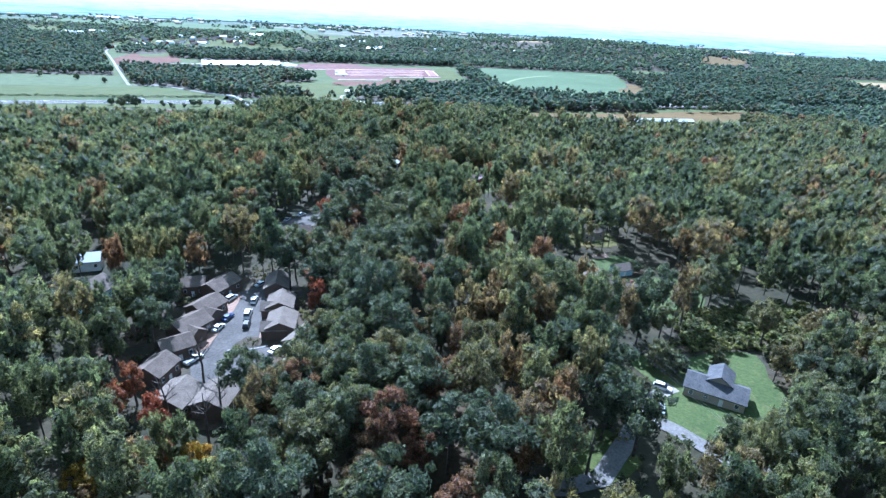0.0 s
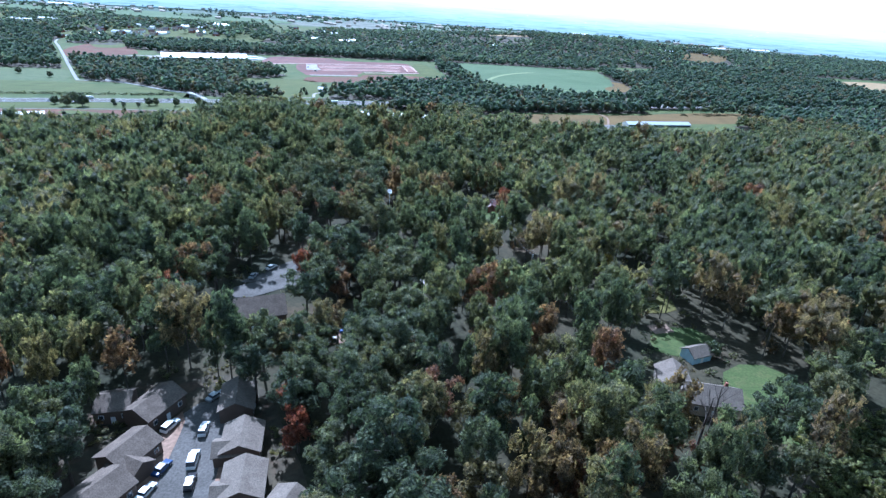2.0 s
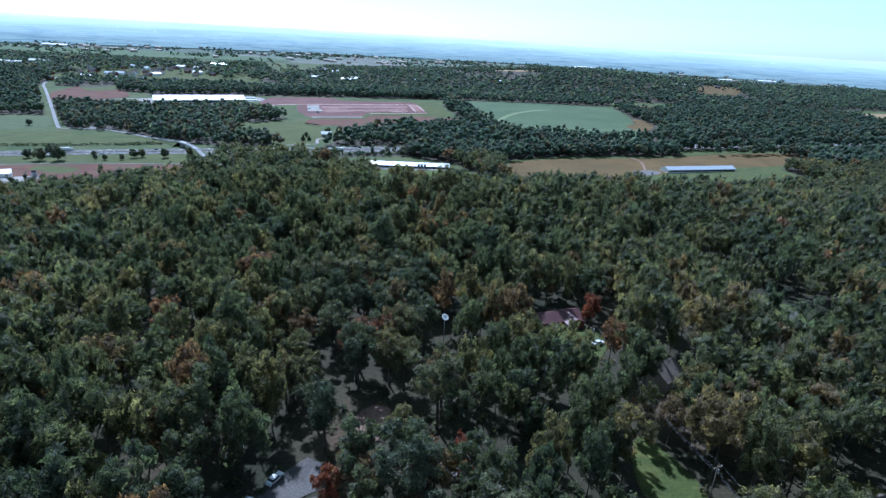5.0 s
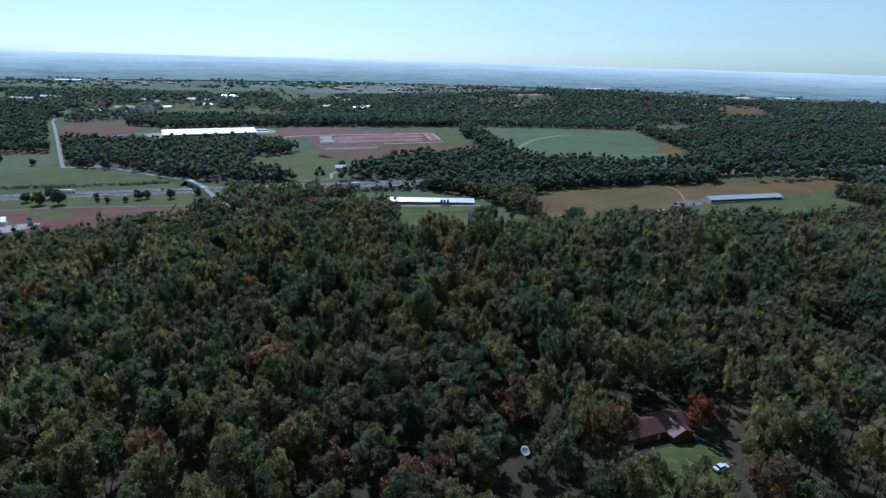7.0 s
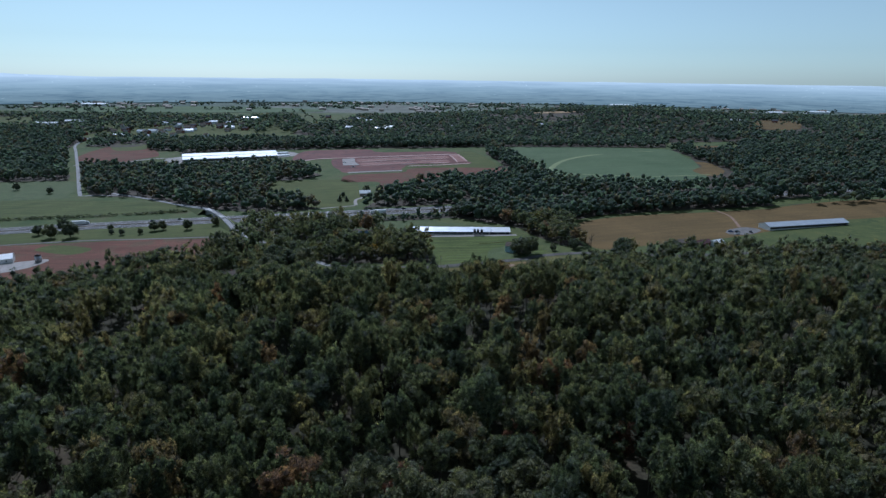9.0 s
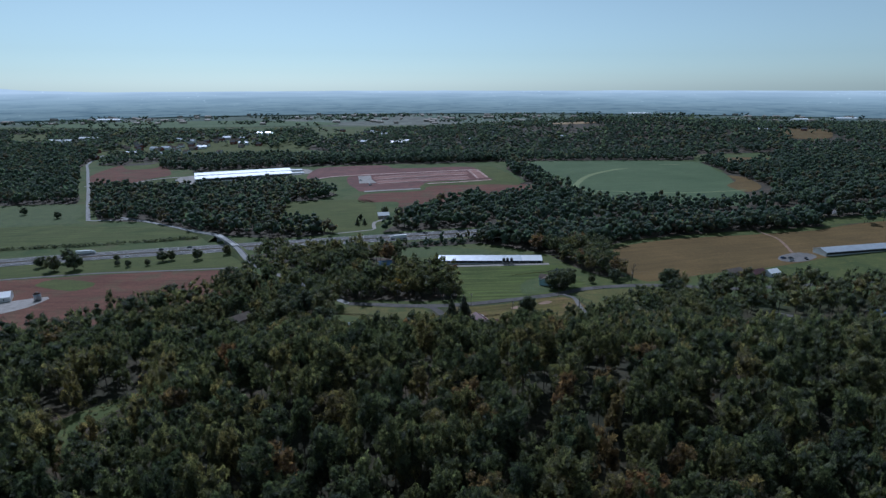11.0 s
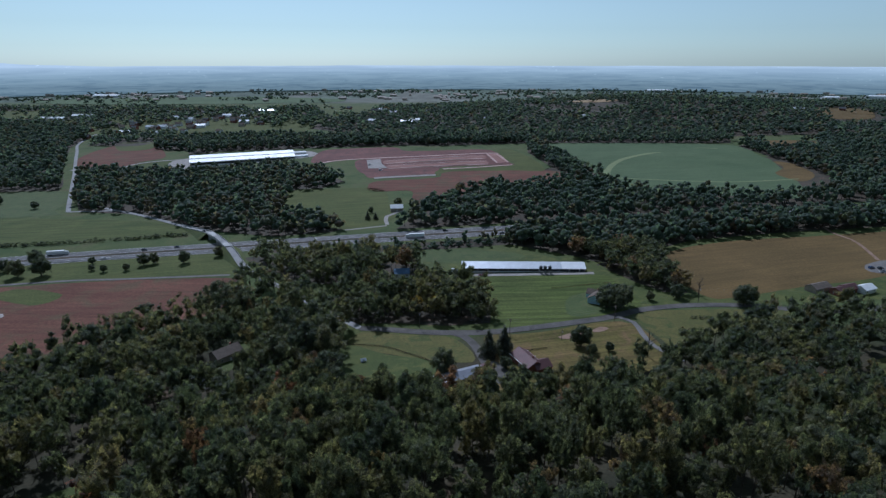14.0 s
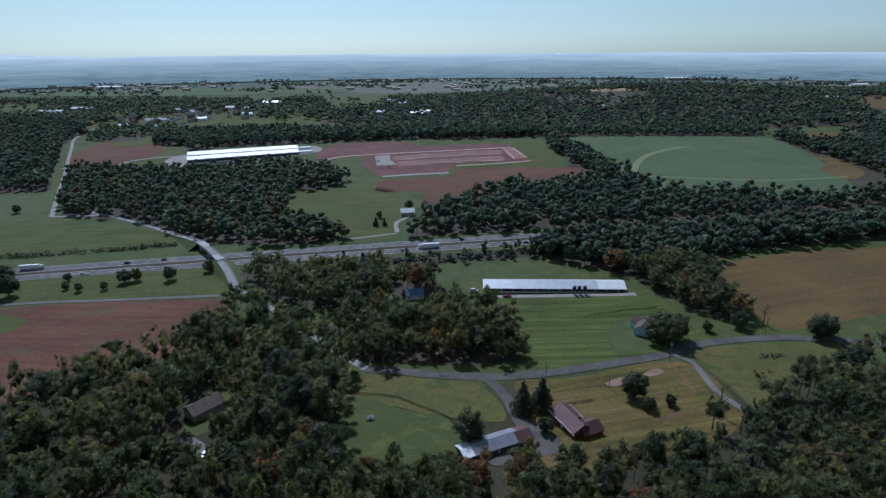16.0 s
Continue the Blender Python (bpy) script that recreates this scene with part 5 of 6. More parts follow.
# farmhouse with the steep wing by the start
house("house", "grey farmhouse with slate roof and raised gable wing", 75.5, 119, -30, 14.5, 8.2, 3.0, 2.0, "siding", "slate", wing=(0.5, 2.6, 5.6, 7.0, 4.9, 1.7), chimney=False, panes=4)
patch("lawn", [(58, 103), (60, 111), (62, 121), (58, 131), (60, 137), (70, 137), (77, 137), (88, 141), (97, 139), (95, 128), (95, 119), (84, 106), (66, 98)], M["lawn"], "bright green lawn round a farmhouse", 0.14, category="lawn")
patch("lawn", [(30, 90), (32, 104), (44, 104), (48, 94), (40, 88)], M["grass"], "grass beside a driveway", 0.14, category="lawn")
ribbon("driveway", [(22, 86), (38, 89), (52, 108), (60, 105), (68, 96), (80, 92)], 4.6, M["lane"], "pale curved farmhouse driveway", 0.24)
ribbon("driveway", [(54, 108), (60, 118), (66, 122)], 4, M["gravel"], "gravel parking by a farmhouse", 0.26)
house("house", "house with two joined grey shingle roofs", 66, 173, -12, 13, 9, 3.8, 2.8, "siding", "shingle2", wing=(-8, 4, 8, 13, 3.6, 2.6))
patch("lawn", [(72, 168), (78, 188), (92, 192), (98, 180), (90, 162), (80, 158)], M["lawn"], "bright green lawn behind a house", 0.14, category="lawn")
house("garden_shed", "small grey-roofed garden shed with blue wall", 73, 195, 20, 7, 5, 2.6, 1.6, "bluewall", "shingle2", chimney=False, panes=1)
patch("lawn", [(62, 198), (66, 210), (80, 212), (84, 202), (76, 196)], M["lawn"], "sunlit lawn in the wood", 0.14, category="lawn")
house("house", "grey-roofed house half hidden by trees", 69, 233, 24, 11, 8.5, 4, 2.6, "siding", "shingle2")
patch("garden", [(56, 224), (60, 246), (78, 246), (80, 224)], M["dry"], "garden round a hidden house", 0.12, category="lawn")
patch("lawn", [(22, 214), (21, 250), (28, 266), (35, 248), (33, 214)], M["grass"], "grass ride under a power line", 0.14, category="lawn")
patch("scrub_ground", [(70, 136), (84, 164), (130, 172), (125, 138), (106, 128), (90, 132)], M["litter"], "rough ground among low scrub", 0.12, category="scrub")
patch("lawn", [(92, 330), (100, 352), (128, 356), (130, 336), (112, 324)], M["lawn"], "lawn in the wood", 0.14, category="lawn")
patch("driveway", [(104, 340), (120, 352), (128, 346), (112, 336)], M["asphalt"], "asphalt drive in the wood", 0.2, category="driveway")

patch("lawn", [(100, 374), (100, 392), (116, 392), (116, 374)], M["dry"], "dry grass round a swing frame", 0.14, category="lawn")

# left-hand houses in the wood
house("house", "grey house beside a garden in the wood", -204, 478, 66, 26, 8, 3.6, 2.4, "siding", "shingle", chimney=False, panes=5)
patch("lawn", [(-236, 462), (-226, 496), (-212, 512), (-204, 500), (-210, 470), (-214, 454)], M["grass"], "garden lawn with shrubs in the wood", 0.14, category="lawn")
house("house", "house with grey roof and white trim among trees", -207, 618, 52, 14, 9, 4, 2.6, "siding", "shingle2")
patch("clearing", [(-198, 622), (-192, 630), (-184, 624), (-184, 614), (-192, 612)], M["clay"], "bare earth beside a house", 0.2, category="clearing")
patch("drive_pad", [(-217, 590), (-212, 598), (-202, 599), (-194, 590), (-202, 584)], M["lane"], "gravel yard with parked cars", 0.2, category="driveway")

# valley farm
barn = new("barn", None)
barn.matrix_basis = pose(-35.8, 761.5, hz(-35.8, 761.5), 0, 0, 0.4)
part("wall", gable_walls(92, 14.5, 3.2, 2.4), M["white"], barn, "low pale wall")
rf = part("roof", gable_roof(74, 14.5, 3.2, 2.4, 0.7), M["barnroof"], barn, "grey metal roof")
rf.location.x = -9
rf = part("roof", gable_roof(17.2, 14.5, 3.2, 2.4, 0.7), M["whiteroof"], barn, "newer white metal roof")
rf.location.x = 37.4
part("curtain", box(-45.5, 45.5, -7.36, -7.26, 0.9, 2.7), M["dark"], barn, "dark ventilation curtain along the wall")
for k in range(12):
    px = -42 + k * 7.6
    part("post", box(px - 0.2, px + 0.2, -7.46, -7.37, 0, 3.2), M["white"], barn)
tagged(barn, "very long low poultry barn with pale metal roof", "barn")
for bx in (-23.5, -20.3, -16.8):
    bin_ = new("feed_bin", None)
    bin_.matrix_basis = pose(bx, 751.5, hz(bx, 751.5))
    part("hopper", tube((0, 0, 1.0), (0, 0, 2.6), 0.25, 1.25, 12), M["steel"], bin_, smooth=True)
    part("tank", tube((0, 0, 2.6), (0, 0, 5.6), 1.25, 1.25, 12), M["dark"], bin_, "dark cylindrical tank", smooth=True)
    part("lid", tube((0, 0, 5.6), (0, 0, 6.5), 1.25, 0.2, 12), M["steel"], bin_, smooth=True)
    for a in range(4):
        cx, cy = math.cos(a * 1.571 + 0.78) * 1.15, math.sin(a * 1.571 + 0.78) * 1.15
        part("leg", tube((cx, cy, -0.3), (cx, cy, 2.8), 0.08, 0.08, 5), M["steel"], bin_)
    tagged(bin_, "steel feed bin on legs beside a barn", "feed bin", "feed bins")
house("house", "pale blue house with grey roof by the road", 6, 700, 58, 14, 8, 3.8, 2.6, "bluewall", "shingle", wing=(5, 4, 7, 8, 3.2, 2.2))
maroon_house = house("farmhouse", "farmhouse with maroon metal roof and white trim", -51, 609, -65, 16, 9, 3.4, 2.6, "brick", "maroon", wing=(6.5, 3.5, 8, 8.5, 3.2, 2.2))
for s in (-1, 1):
    tb = box(-8.9, 8.9, s * 5.05 - 0.15, s * 5.05 + 0.15, 2.95, 3.25)
    part("trim", tb, M["white"], maroon_house, "white roof-edge board")
house("shed", "long grey-roofed farm shed beside a driveway", -83, 593.5, 26, 19, 8, 3.0, 1.6, "wood", "grayroof", chimney=False, panes=3)
house("shed", "white-roofed lean-to at the end of a shed", -93.5, 588.5, 26, 5, 7.5, 2.4, 1.0, "wood", "whiteroof", chimney=False, panes=1)
house("shed", "maroon-roofed garage at the end of a shed", -72.3, 598.3, 26, 6, 8.4, 3.2, 1.8, "brick", "maroon", chimney=False, panes=1)
house("animal_hut", "small white animal hut in a paddock", -134, 613, 20, 2.2, 1.6, 1.2, 0.6, "white", "barnroof", chimney=False, panes=1)
house("house", "blue-roofed house behind a grove", -127, 748, 10, 11, 8, 3.5, 2.4, "white", "blueroof", chimney=False)
for hx, hy, w, rf_, wl in ((158, 716, 15, "shingle2", "siding"), (168, 709, 10, "maroon", "brick"), (177, 714, 10, "maroon", "brick"), (187, 713, 11, "whiteroof", "white")):
    house("house", "low valley house with a coloured roof beside a field", hx, hy, 24, w, 8, 3.2, 2.0, wl, rf_, chimney=False)
barn2 = new("barn", None)
barn2.matrix_basis = pose(306, 779, hz(306, 779), 0, 0, 13)
part("wall", gable_walls(94, 14, 3.4, 2.4), M["white"], barn2)
part("roof", gable_roof(94, 14, 3.4, 2.4, 0.7), M["barnroof"], barn2)
part("curtain", box(-46, 46, -7.12, -7.02, 0.9, 2.7), M["dark"], barn2, "dark ventilation curtain along the wall")
tagged(barn2, "long low poultry barn with blue-grey metal roof", "barn")
patch("farmyard", [(216, 750), (222, 764), (246, 775), (256, 766), (246, 754), (228, 746)], M["lane"], "gravel yard with parked trucks beside a barn", 0.25)
ribbon("track", [(257, 880), (250, 847), (254, 828), (250, 806), (240, 775)], 2.8, M["clay"], "pale farm track between fields", 0.26)
house("house", "house with a blue metal roof in the wood", 199, 612, 10, 14, 9, 4, 2.6, "siding", "blueroof", chimney=False)
house("house", "grey-roofed house in a dry clearing", 118, 572, 16, 22, 9, 3.6, 2.2, "siding", "shingle", chimney=False, panes=5)
house("farmhouse", "white-roofed farmhouse in a pasture", -150, 938, 10, 13, 9, 4, 2.8, "siding", "whiteroof", chimney=False)
house("shed", "white-walled farm shed at the edge of a yard", -420, 668, 30, 40, 14, 4, 2.4, "white", "whiteroof", chimney=False, panes=5)
silo = new("silo", None)
silo.matrix_basis = pose(-380, 674, hz(-380, 674))
part("tank", tube((0, 0, 0), (0, 0, 5.5), 2.4, 2.4, 14), M["steel"], silo, smooth=True)
part("lid", tube((0, 0, 5.5), (0, 0, 7.0), 2.5, 0.3, 14), M["darkside"], silo, smooth=True)
tagged(silo, "small steel silo in a farmyard", "silo")

# great white sheds and the building site
for (ax, ay), (bx, by) in (((-493, 1202), (-351, 1268)), ((-508, 1236), (-362, 1300))):
    ln, ang = math.hypot(bx - ax, by - ay), math.degrees(math.atan2(by - ay, bx - ax))
    sh = new("warehouse", None)
    cx, cy = (ax + bx) / 2, (ay + by) / 2
    sh.matrix_basis = pose(cx, cy, hz(cx, cy), 0, 0, ang)
    part("wall", gable_walls(ln, 26, 5.5, 2.6), M["white"], sh)
    part("roof", gable_roof(ln, 26, 5.5, 2.6, 0.5), M["whiteroof"], sh, "bright white metal roof")
    part("curtain", box(-ln / 2 + 1, ln / 2 - 1, -13.14, -13.04, 1.2, 4.2), M["dark"], sh, "dark ventilation opening along the wall")
    part("annexe", box(ln / 2 + 0.01, ln / 2 + 22, -7, 4, -1, 4.4), M["whiteroof"], sh, "flat-roofed white annexe")
    tagged(sh, "huge white-roofed poultry shed on a gravel yard", "warehouse", "white sheds")


def berm(a, b, wide, tall, mat, label, name="earth_bank"):
    """A long heap of earth with sloping sides."""
    a, b = Vector(a), Vector(b)
    d = (b - a).normalized()
    n = Vector((d.y, -d.x))
    bm, rows = bmesh.new(), []
    steps = max(4, int((b - a).length / 7))
    for k in range(steps + 1):
        p = a.lerp(b, k / steps)
        t = tall * min(1, 4 * min(k, steps - k) / steps) * (0.85 + 0.3 * noise.noise((p.x * 0.1, p.y * 0.1, 0)))
        z = hz(*p) + 0.1
        rows.append([bm.verts.new((*(p + n * o), z + h)) for o, h in ((-wide, -0.3), (-wide * 0.35, t), (wide * 0.35, t), (wide, -0.3))])
    for r0, r1 in zip(rows, rows[1:]):
        for q in range(3):
            bm.faces.new((r0[q], r0[q + 1], r1[q + 1], r1[q]))
    return tagged(linked(name, bm, mat), label, "earth bank", "earth banks")


for a, b, wd, tl, mt in (((-200, 1226), (-42, 1260), 2.6, 1.2, "pale_earth"), ((-198, 1205), (-40, 1238), 2.6, 1.2, "pale_earth"), ((-191, 1192), (-40, 1219), 2.2, 1.0, "pale_earth"),
                         ((-187, 1172), (-38, 1197), 2.6, 1.2, "pale_earth"), ((-37, 1276), (-24, 1200), 2.4, 1.2, "pale_earth"), ((-22, 1276), (-8, 1206), 3.0, 1.6, "pale_earth")):
    berm(a, b, wd, tl, M[mt], "long low bank of graded earth round a building pad")

# village beyond the fields
patch("village_green", [(-1150, 1600), (-1100, 1820), (-800, 1830), (-450, 1830), (-430, 1500), (-700, 1510), (-900, 1570)], M["pasture"], "grassy gardens and paddocks of a village", 0.4, category="lawn")
vrng = np.random.default_rng(5)
village = []
for cx, cy, sx, sy, n in ((-1085, 1790, 60, 40, 9), (-820, 1680, 70, 60, 22), (-610, 1720, 90, 60, 28), (-720, 1600, 70, 40, 14), (-250, 1860, 120, 40, 8), (100, 1700, 160, 60, 8), (850, 1850, 250, 60, 12), (-950, 1400, 60, 60, 6)):
    for k in range(n):
        village.append((cx + vrng.normal(0, sx), cy + vrng.normal(0, sy)))
kinds = []
for k, (w, d, wl, rf_) in enumerate(((14, 9, "white", "shingle"), (12, 9, "siding", "shingle2"), (22, 11, "white", "barnroof"), (13, 10, "brick", "slate"))):
    hx, hy = village[k]
    kinds.append(house("house", "distant village house with pale walls", hx, hy, vrng.uniform(-30, 30), w, d, 5.0, 3.2, wl, rf_, panes=3, group="village houses"))
for hx, hy in village[4:]:
    copy_thing(kinds[int(vrng.integers(4))], pose(hx, hy, hz(hx, hy), 0, 0, vrng.uniform(-40, 40)))
for hx, hy, w, d in ((-1090, 1760, 60, 18), (-1040, 1800, 50, 16), (-196, 1640, 30, 14), (-180, 1660, 22, 12), (760, 2820, 100, 34), (-1350, 2430, 92, 30), (1400, 2440, 84, 28), (1200, 2380, 56, 24), (-560, 1790, 40, 16)):
    house("warehouse", "far pale-roofed industrial shed on the plain", hx, hy, vrng.uniform(-8, 8), w, d, 7, 3, "white", "whiteroof", chimney=False, panes=4, group="far sheds")
far_town = bmesh.new()
for k in range(120):
    dd = vrng.uniform(2250, 2850)
    fx = dd * math.tan(vrng.uniform(-0.72, 0.72))
    w, d, h = vrng.uniform(9, 30), vrng.uniform(8, 14), vrng.uniform(4, 8)
    z = hz(fx, dd)
    prof = [(-d / 2, -1), (d / 2, -1), (d / 2, h), (0, h + 3), (-d / 2, h)]
    ends = [[far_town.verts.new((fx + s * w / 2, dd + q, z + t)) for q, t in prof] for s in (-1, 1)]
    far_town.faces.new(ends[0])
    far_town.faces.new(ends[1][::-1])
    for q in range(5):
        m = (q + 1) % 5
        far_town.faces.new((ends[0][q], ends[1][q], ends[1][m], ends[0][m]))
tagged(linked("far_town", far_town, M["siding"]), "scattered pale farms and towns on the far plain", "town", kind="stuff")

# ---- overpass ----
bridge = new("bridge", None)
line = rounded(OVER, False, 5)
rows_up = [p for p in line if lifted(p.x, p.y) > 0.35]
for s in (-1, 1):
    bm, prev = bmesh.new(), None
    for k, p in enumerate(rows_up):
        q = rows_up[min(k + 1, len(rows_up) - 1)] - rows_up[max(k - 1, 0)]
        n = Vector((q.y, -q.x)).normalized() * s
        z = hz(p.x, p.y) + lifted(p.x, p.y) + 0.3
        o = p + n * 2.6
        ring = [bm.verts.new((*(o + n * e), z + h)) for e, h in ((0, -0.9), (0, 0.7), (0.25, 0.7), (0.25, -0.9))]
        if prev:
            for j in range(4):
                bm.faces.new((prev[j], ring[j], ring[(j + 1) % 4], prev[(j + 1) % 4]))
        prev = ring
    part("parapet", bm, M["concrete"], bridge, "pale concrete parapet")
mid = Vector((-296, 827))
dirv = (Vector((-272, 796)) - Vector((-326, 860))).normalized()
ang = math.degrees(math.atan2(dirv.y, dirv.x))
deck = box(-26, 26, -3.0, 3.0, -1.2, -0.05)
bmesh.ops.transform(deck, matrix=pose(mid.x, mid.y, hz(*mid) + 6.0, 0, 0, ang), verts=deck.verts)
part("deck", deck, M["concrete"], bridge, "concrete bridge deck")
for o in (-22, 0, 22):
    pier = box(o - 0.5, o + 0.5, -2.6, 2.6, -6.2, -1.2)
    bmesh.ops.transform(pier, matrix=pose(mid.x, mid.y, hz(*mid) + 6.0, 0, 0, ang), verts=pier.verts)
    part("pier", pier, M["concrete"], bridge)
tagged(bridge, "concrete road bridge over a motorway", "bridge")
for sgn, nm in ((-1, "north"), (1, "south")):
    bm, prev = bmesh.new(), None
    for k, p in enumerate(line):
        along = (p - mid).dot(dirv) * sgn
        if along < 22 or lifted(p.x, p.y) < 0.3:
            continue
        q = line[min(k + 1, len(line) - 1)] - line[max(k - 1, 0)]
        n = Vector((q.y, -q.x)).normalized()
        up = lifted(p.x, p.y)
        z = hz(p.x, p.y)
        ring = [bm.verts.new((*(p + n * e), z + h)) for e, h in ((-3.4 - up * 1.6, -0.2), (-3.4, up + 0.15), (3.4, up + 0.15), (3.4 + up * 1.6, -0.2))]
        if prev:
            for j in range(3):
                bm.faces.new((prev[j], prev[j + 1], ring[j + 1], ring[j]))
        prev = ring
    tagged(linked("embankment_" + nm, bm, M["grass"]), "grassy embankment of an overpass road", "embankment", kind="structure")

# ---- vehicles ----


def hull(profile, half):
    """A body from a side profile (x, z), drawn out across y and tucked in at the top."""
    bm = bmesh.new()
    top = max(z for _, z in profile)
    sides = [[bm.verts.new((x, s * half * (1 - 0.16 * (z / top) ** 2), z)) for x, z in profile] for s in (-1, 1)]
    bm.faces.new(sides[0])
    bm.faces.new(sides[1][::-1])
    n = len(profile)
    for k in range(n):
        m = (k + 1) % n
        bm.faces.new((sides[0][k], sides[1][k], sides[1][m], sides[0][m]))
    return bm


def wheels(base, xs, half, r):
    for wx in xs:
        for s in (-1, 1):
            w = part("wheel", tube((wx, s * (half - 0.24), r), (wx, s * (half + 0.02), r), r, r, 12), M["tyre"], base, "black tyre", smooth=False)
            part("rim", tube((wx, s * (half + 0.02), r), (wx, s * (half + 0.04), r), r * 0.6, r * 0.6, 10), M["rim"], w, "silver rim")


CAR_KINDS = {}


def car(colour, shape):
    base = new({"saloon": "car", "suv": "car", "van": "van", "pickup": "pickup_truck"}[shape], None)
    half = 0.92 if shape != "van" else 1.0
    low, high = {"saloon": (0.85, 1.45), "suv": (1.0, 1.75), "van": (1.15, 2.2), "pickup": (1.0, 1.8)}[shape]
    ln = {"saloon": 4.7, "suv": 4.7, "van": 5.4, "pickup": 5.6}[shape] / 2
    body = [(-ln, 0.35), (ln, 0.35), (ln + 0.05, low * 0.75), (ln * 0.52, low + 0.02), (-ln * 0.95, low + 0.05), (-ln, low * 0.85)]
    part("body", hull(body, half), CARCOL[colour], base)
    back = {"saloon": -0.62, "suv": -0.93, "van": -0.96, "pickup": -0.10}[shape] * ln
    part("cabin", hull([(ln * 0.50, low), (ln * 0.22, high - 0.06), (back + 0.25, high - 0.06), (back, low)], half * 0.93), M["glass"], base, "dark glazed cabin")
    part("cabin_roof", box(back + 0.3, ln * 0.20, -half * 0.76, half * 0.76, high - 0.08, high), CARCOL[colour], base)
    part("windscreen", box(ln * 0.95, ln + 0.06, -half * 0.8, half * 0.8, low * 0.55, low * 0.72), M["white"], base, "pale headlight strip")
    if shape == "pickup":
        part("load_bed", box(-ln * 0.93, back - 0.1, -half * 0.8, half * 0.8, low, low + 0.06), M["dark"], base, "dark open load bed")
    wheels(base, (-ln * 0.6, ln * 0.62), half, 0.34)
    return base


def put_car(colour, shape, x, y, turn, where, lift=0.3):
    m = pose(x, y, hz(x, y) + lift, 0, 0, turn)
    key = (colour, shape)
    if key in CAR_KINDS:
        ob = copy_thing(CAR_KINDS[key], m)
    else:
        ob = CAR_KINDS[key] = car(colour, shape)
        ob.matrix_basis = m
    word = {"saloon": "saloon car", "suv": "estate car", "van": "delivery van", "pickup": "pickup truck"}[shape]
    return tagged(ob, f"{colour} {word} {where}", "car" if shape != "van" else "van", "cars")


CLOSE = "parked along a close of houses"
for c, s, cx, cy, a in (("white", "suv", -66.5, 163, 70), ("white", "suv", -58.6, 162, 95), ("white", "van", -57.6, 152.5, 97), ("black", "suv", -56, 146.3, 97), ("blue", "saloon", -63.2, 150.2, 74),
                        ("white", "saloon", -63.8, 144, 74), ("white", "pickup", -64.2, 127, 62), ("silver", "saloon", -43.6, 133, 62), ("black", "saloon", -54.8, 176, 80), ("silver", "saloon", -60, 174, 60)):
    put_car(c, s, cx, cy, a, CLOSE)
for c, s, cx, cy, a in (("white", "suv", 62.5, 121, -30), ("silver", "saloon", 59, 112, 70)):
    put_car(c, s, cx, cy, a, "parked beside a farmhouse")
for c, s, cx, cy, a in (("silver", "saloon", -68.5, 242, 80), ("white", "saloon", -64, 250, 60), ("blue", "saloon", -31, 206, 20), ("blue", "suv", -34, 208.5, 20), ("white", "saloon", -35.5, 200, 60)):
    put_car(c, s, cx, cy, a, "parked under trees")
for c, s, cx, cy, a in (("white", "saloon", -215, 594, 30), ("white", "suv", -208, 593, 50), ("red", "saloon", -213, 590, 20), ("silver", "saloon", -193, 588, 70), ("white", "saloon", 33, 316, 20), ("silver", "suv", -77, 581, 60)):
    put_car(c, s, cx, cy, a, "parked in a house yard")
for c, s, cx, cy, a in (("blue", "suv", 222, 757, 10), ("black", "suv", 228, 756, 12), ("black", "pickup", 240, 754, 80), ("white", "pickup", 225, 750, 30), ("red", "pickup", -67, 747.5, 0), ("white", "van", -88, 756, 0)):
    put_car(c, s, cx, cy, a, "parked in a farmyard")


def on_motorway(s, lane):
    """A place and heading on the motorway, s metres from its western end."""
    line, run = rounded(HWY, False, 8), 0.0
    for p, q in zip(line, line[1:]):
        step = (q - p).length
        if run + step > s:
            d = (q - p).normalized()
            return p + d * (s - run) + Vector((d.y, -d.x)) * lane, math.degrees(math.atan2(d.y, d.x))
        run += step


def lorry(where_s, lane, flip):
    p, a = on_motorway(where_s, lane)
    base = new("lorry", None)
    base.matrix_basis = pose(p.x, p.y, hz(*p) + 0.27, 0, 0, a + (180 if flip else 0))
    part("trailer", box(-8.5, 5.0, -1.25, 1.25, 1.05, 4.0), M["white"], base, "white box trailer")
    part("cab", hull([(5.5, 0.5), (8.2, 0.5), (8.2, 1.9), (7.6, 3.2), (5.5, 3.4)], 1.2), CARCOL["white"], base)
    part("windscreen", box(7.75, 8.0, -1.0, 1.0, 2.0, 2.7), M["glass"], base, "dark windscreen")
    part("chassis", box(-8.3, 5.6, -0.5, 0.5, 0.6, 1.05), M["dark"], base)
    wheels(base, (-7.4, -6.1, 4.3, 7.2), 1.2, 0.5)
    tagged(base, "white articulated lorry on a motorway", "lorry", "lorries")


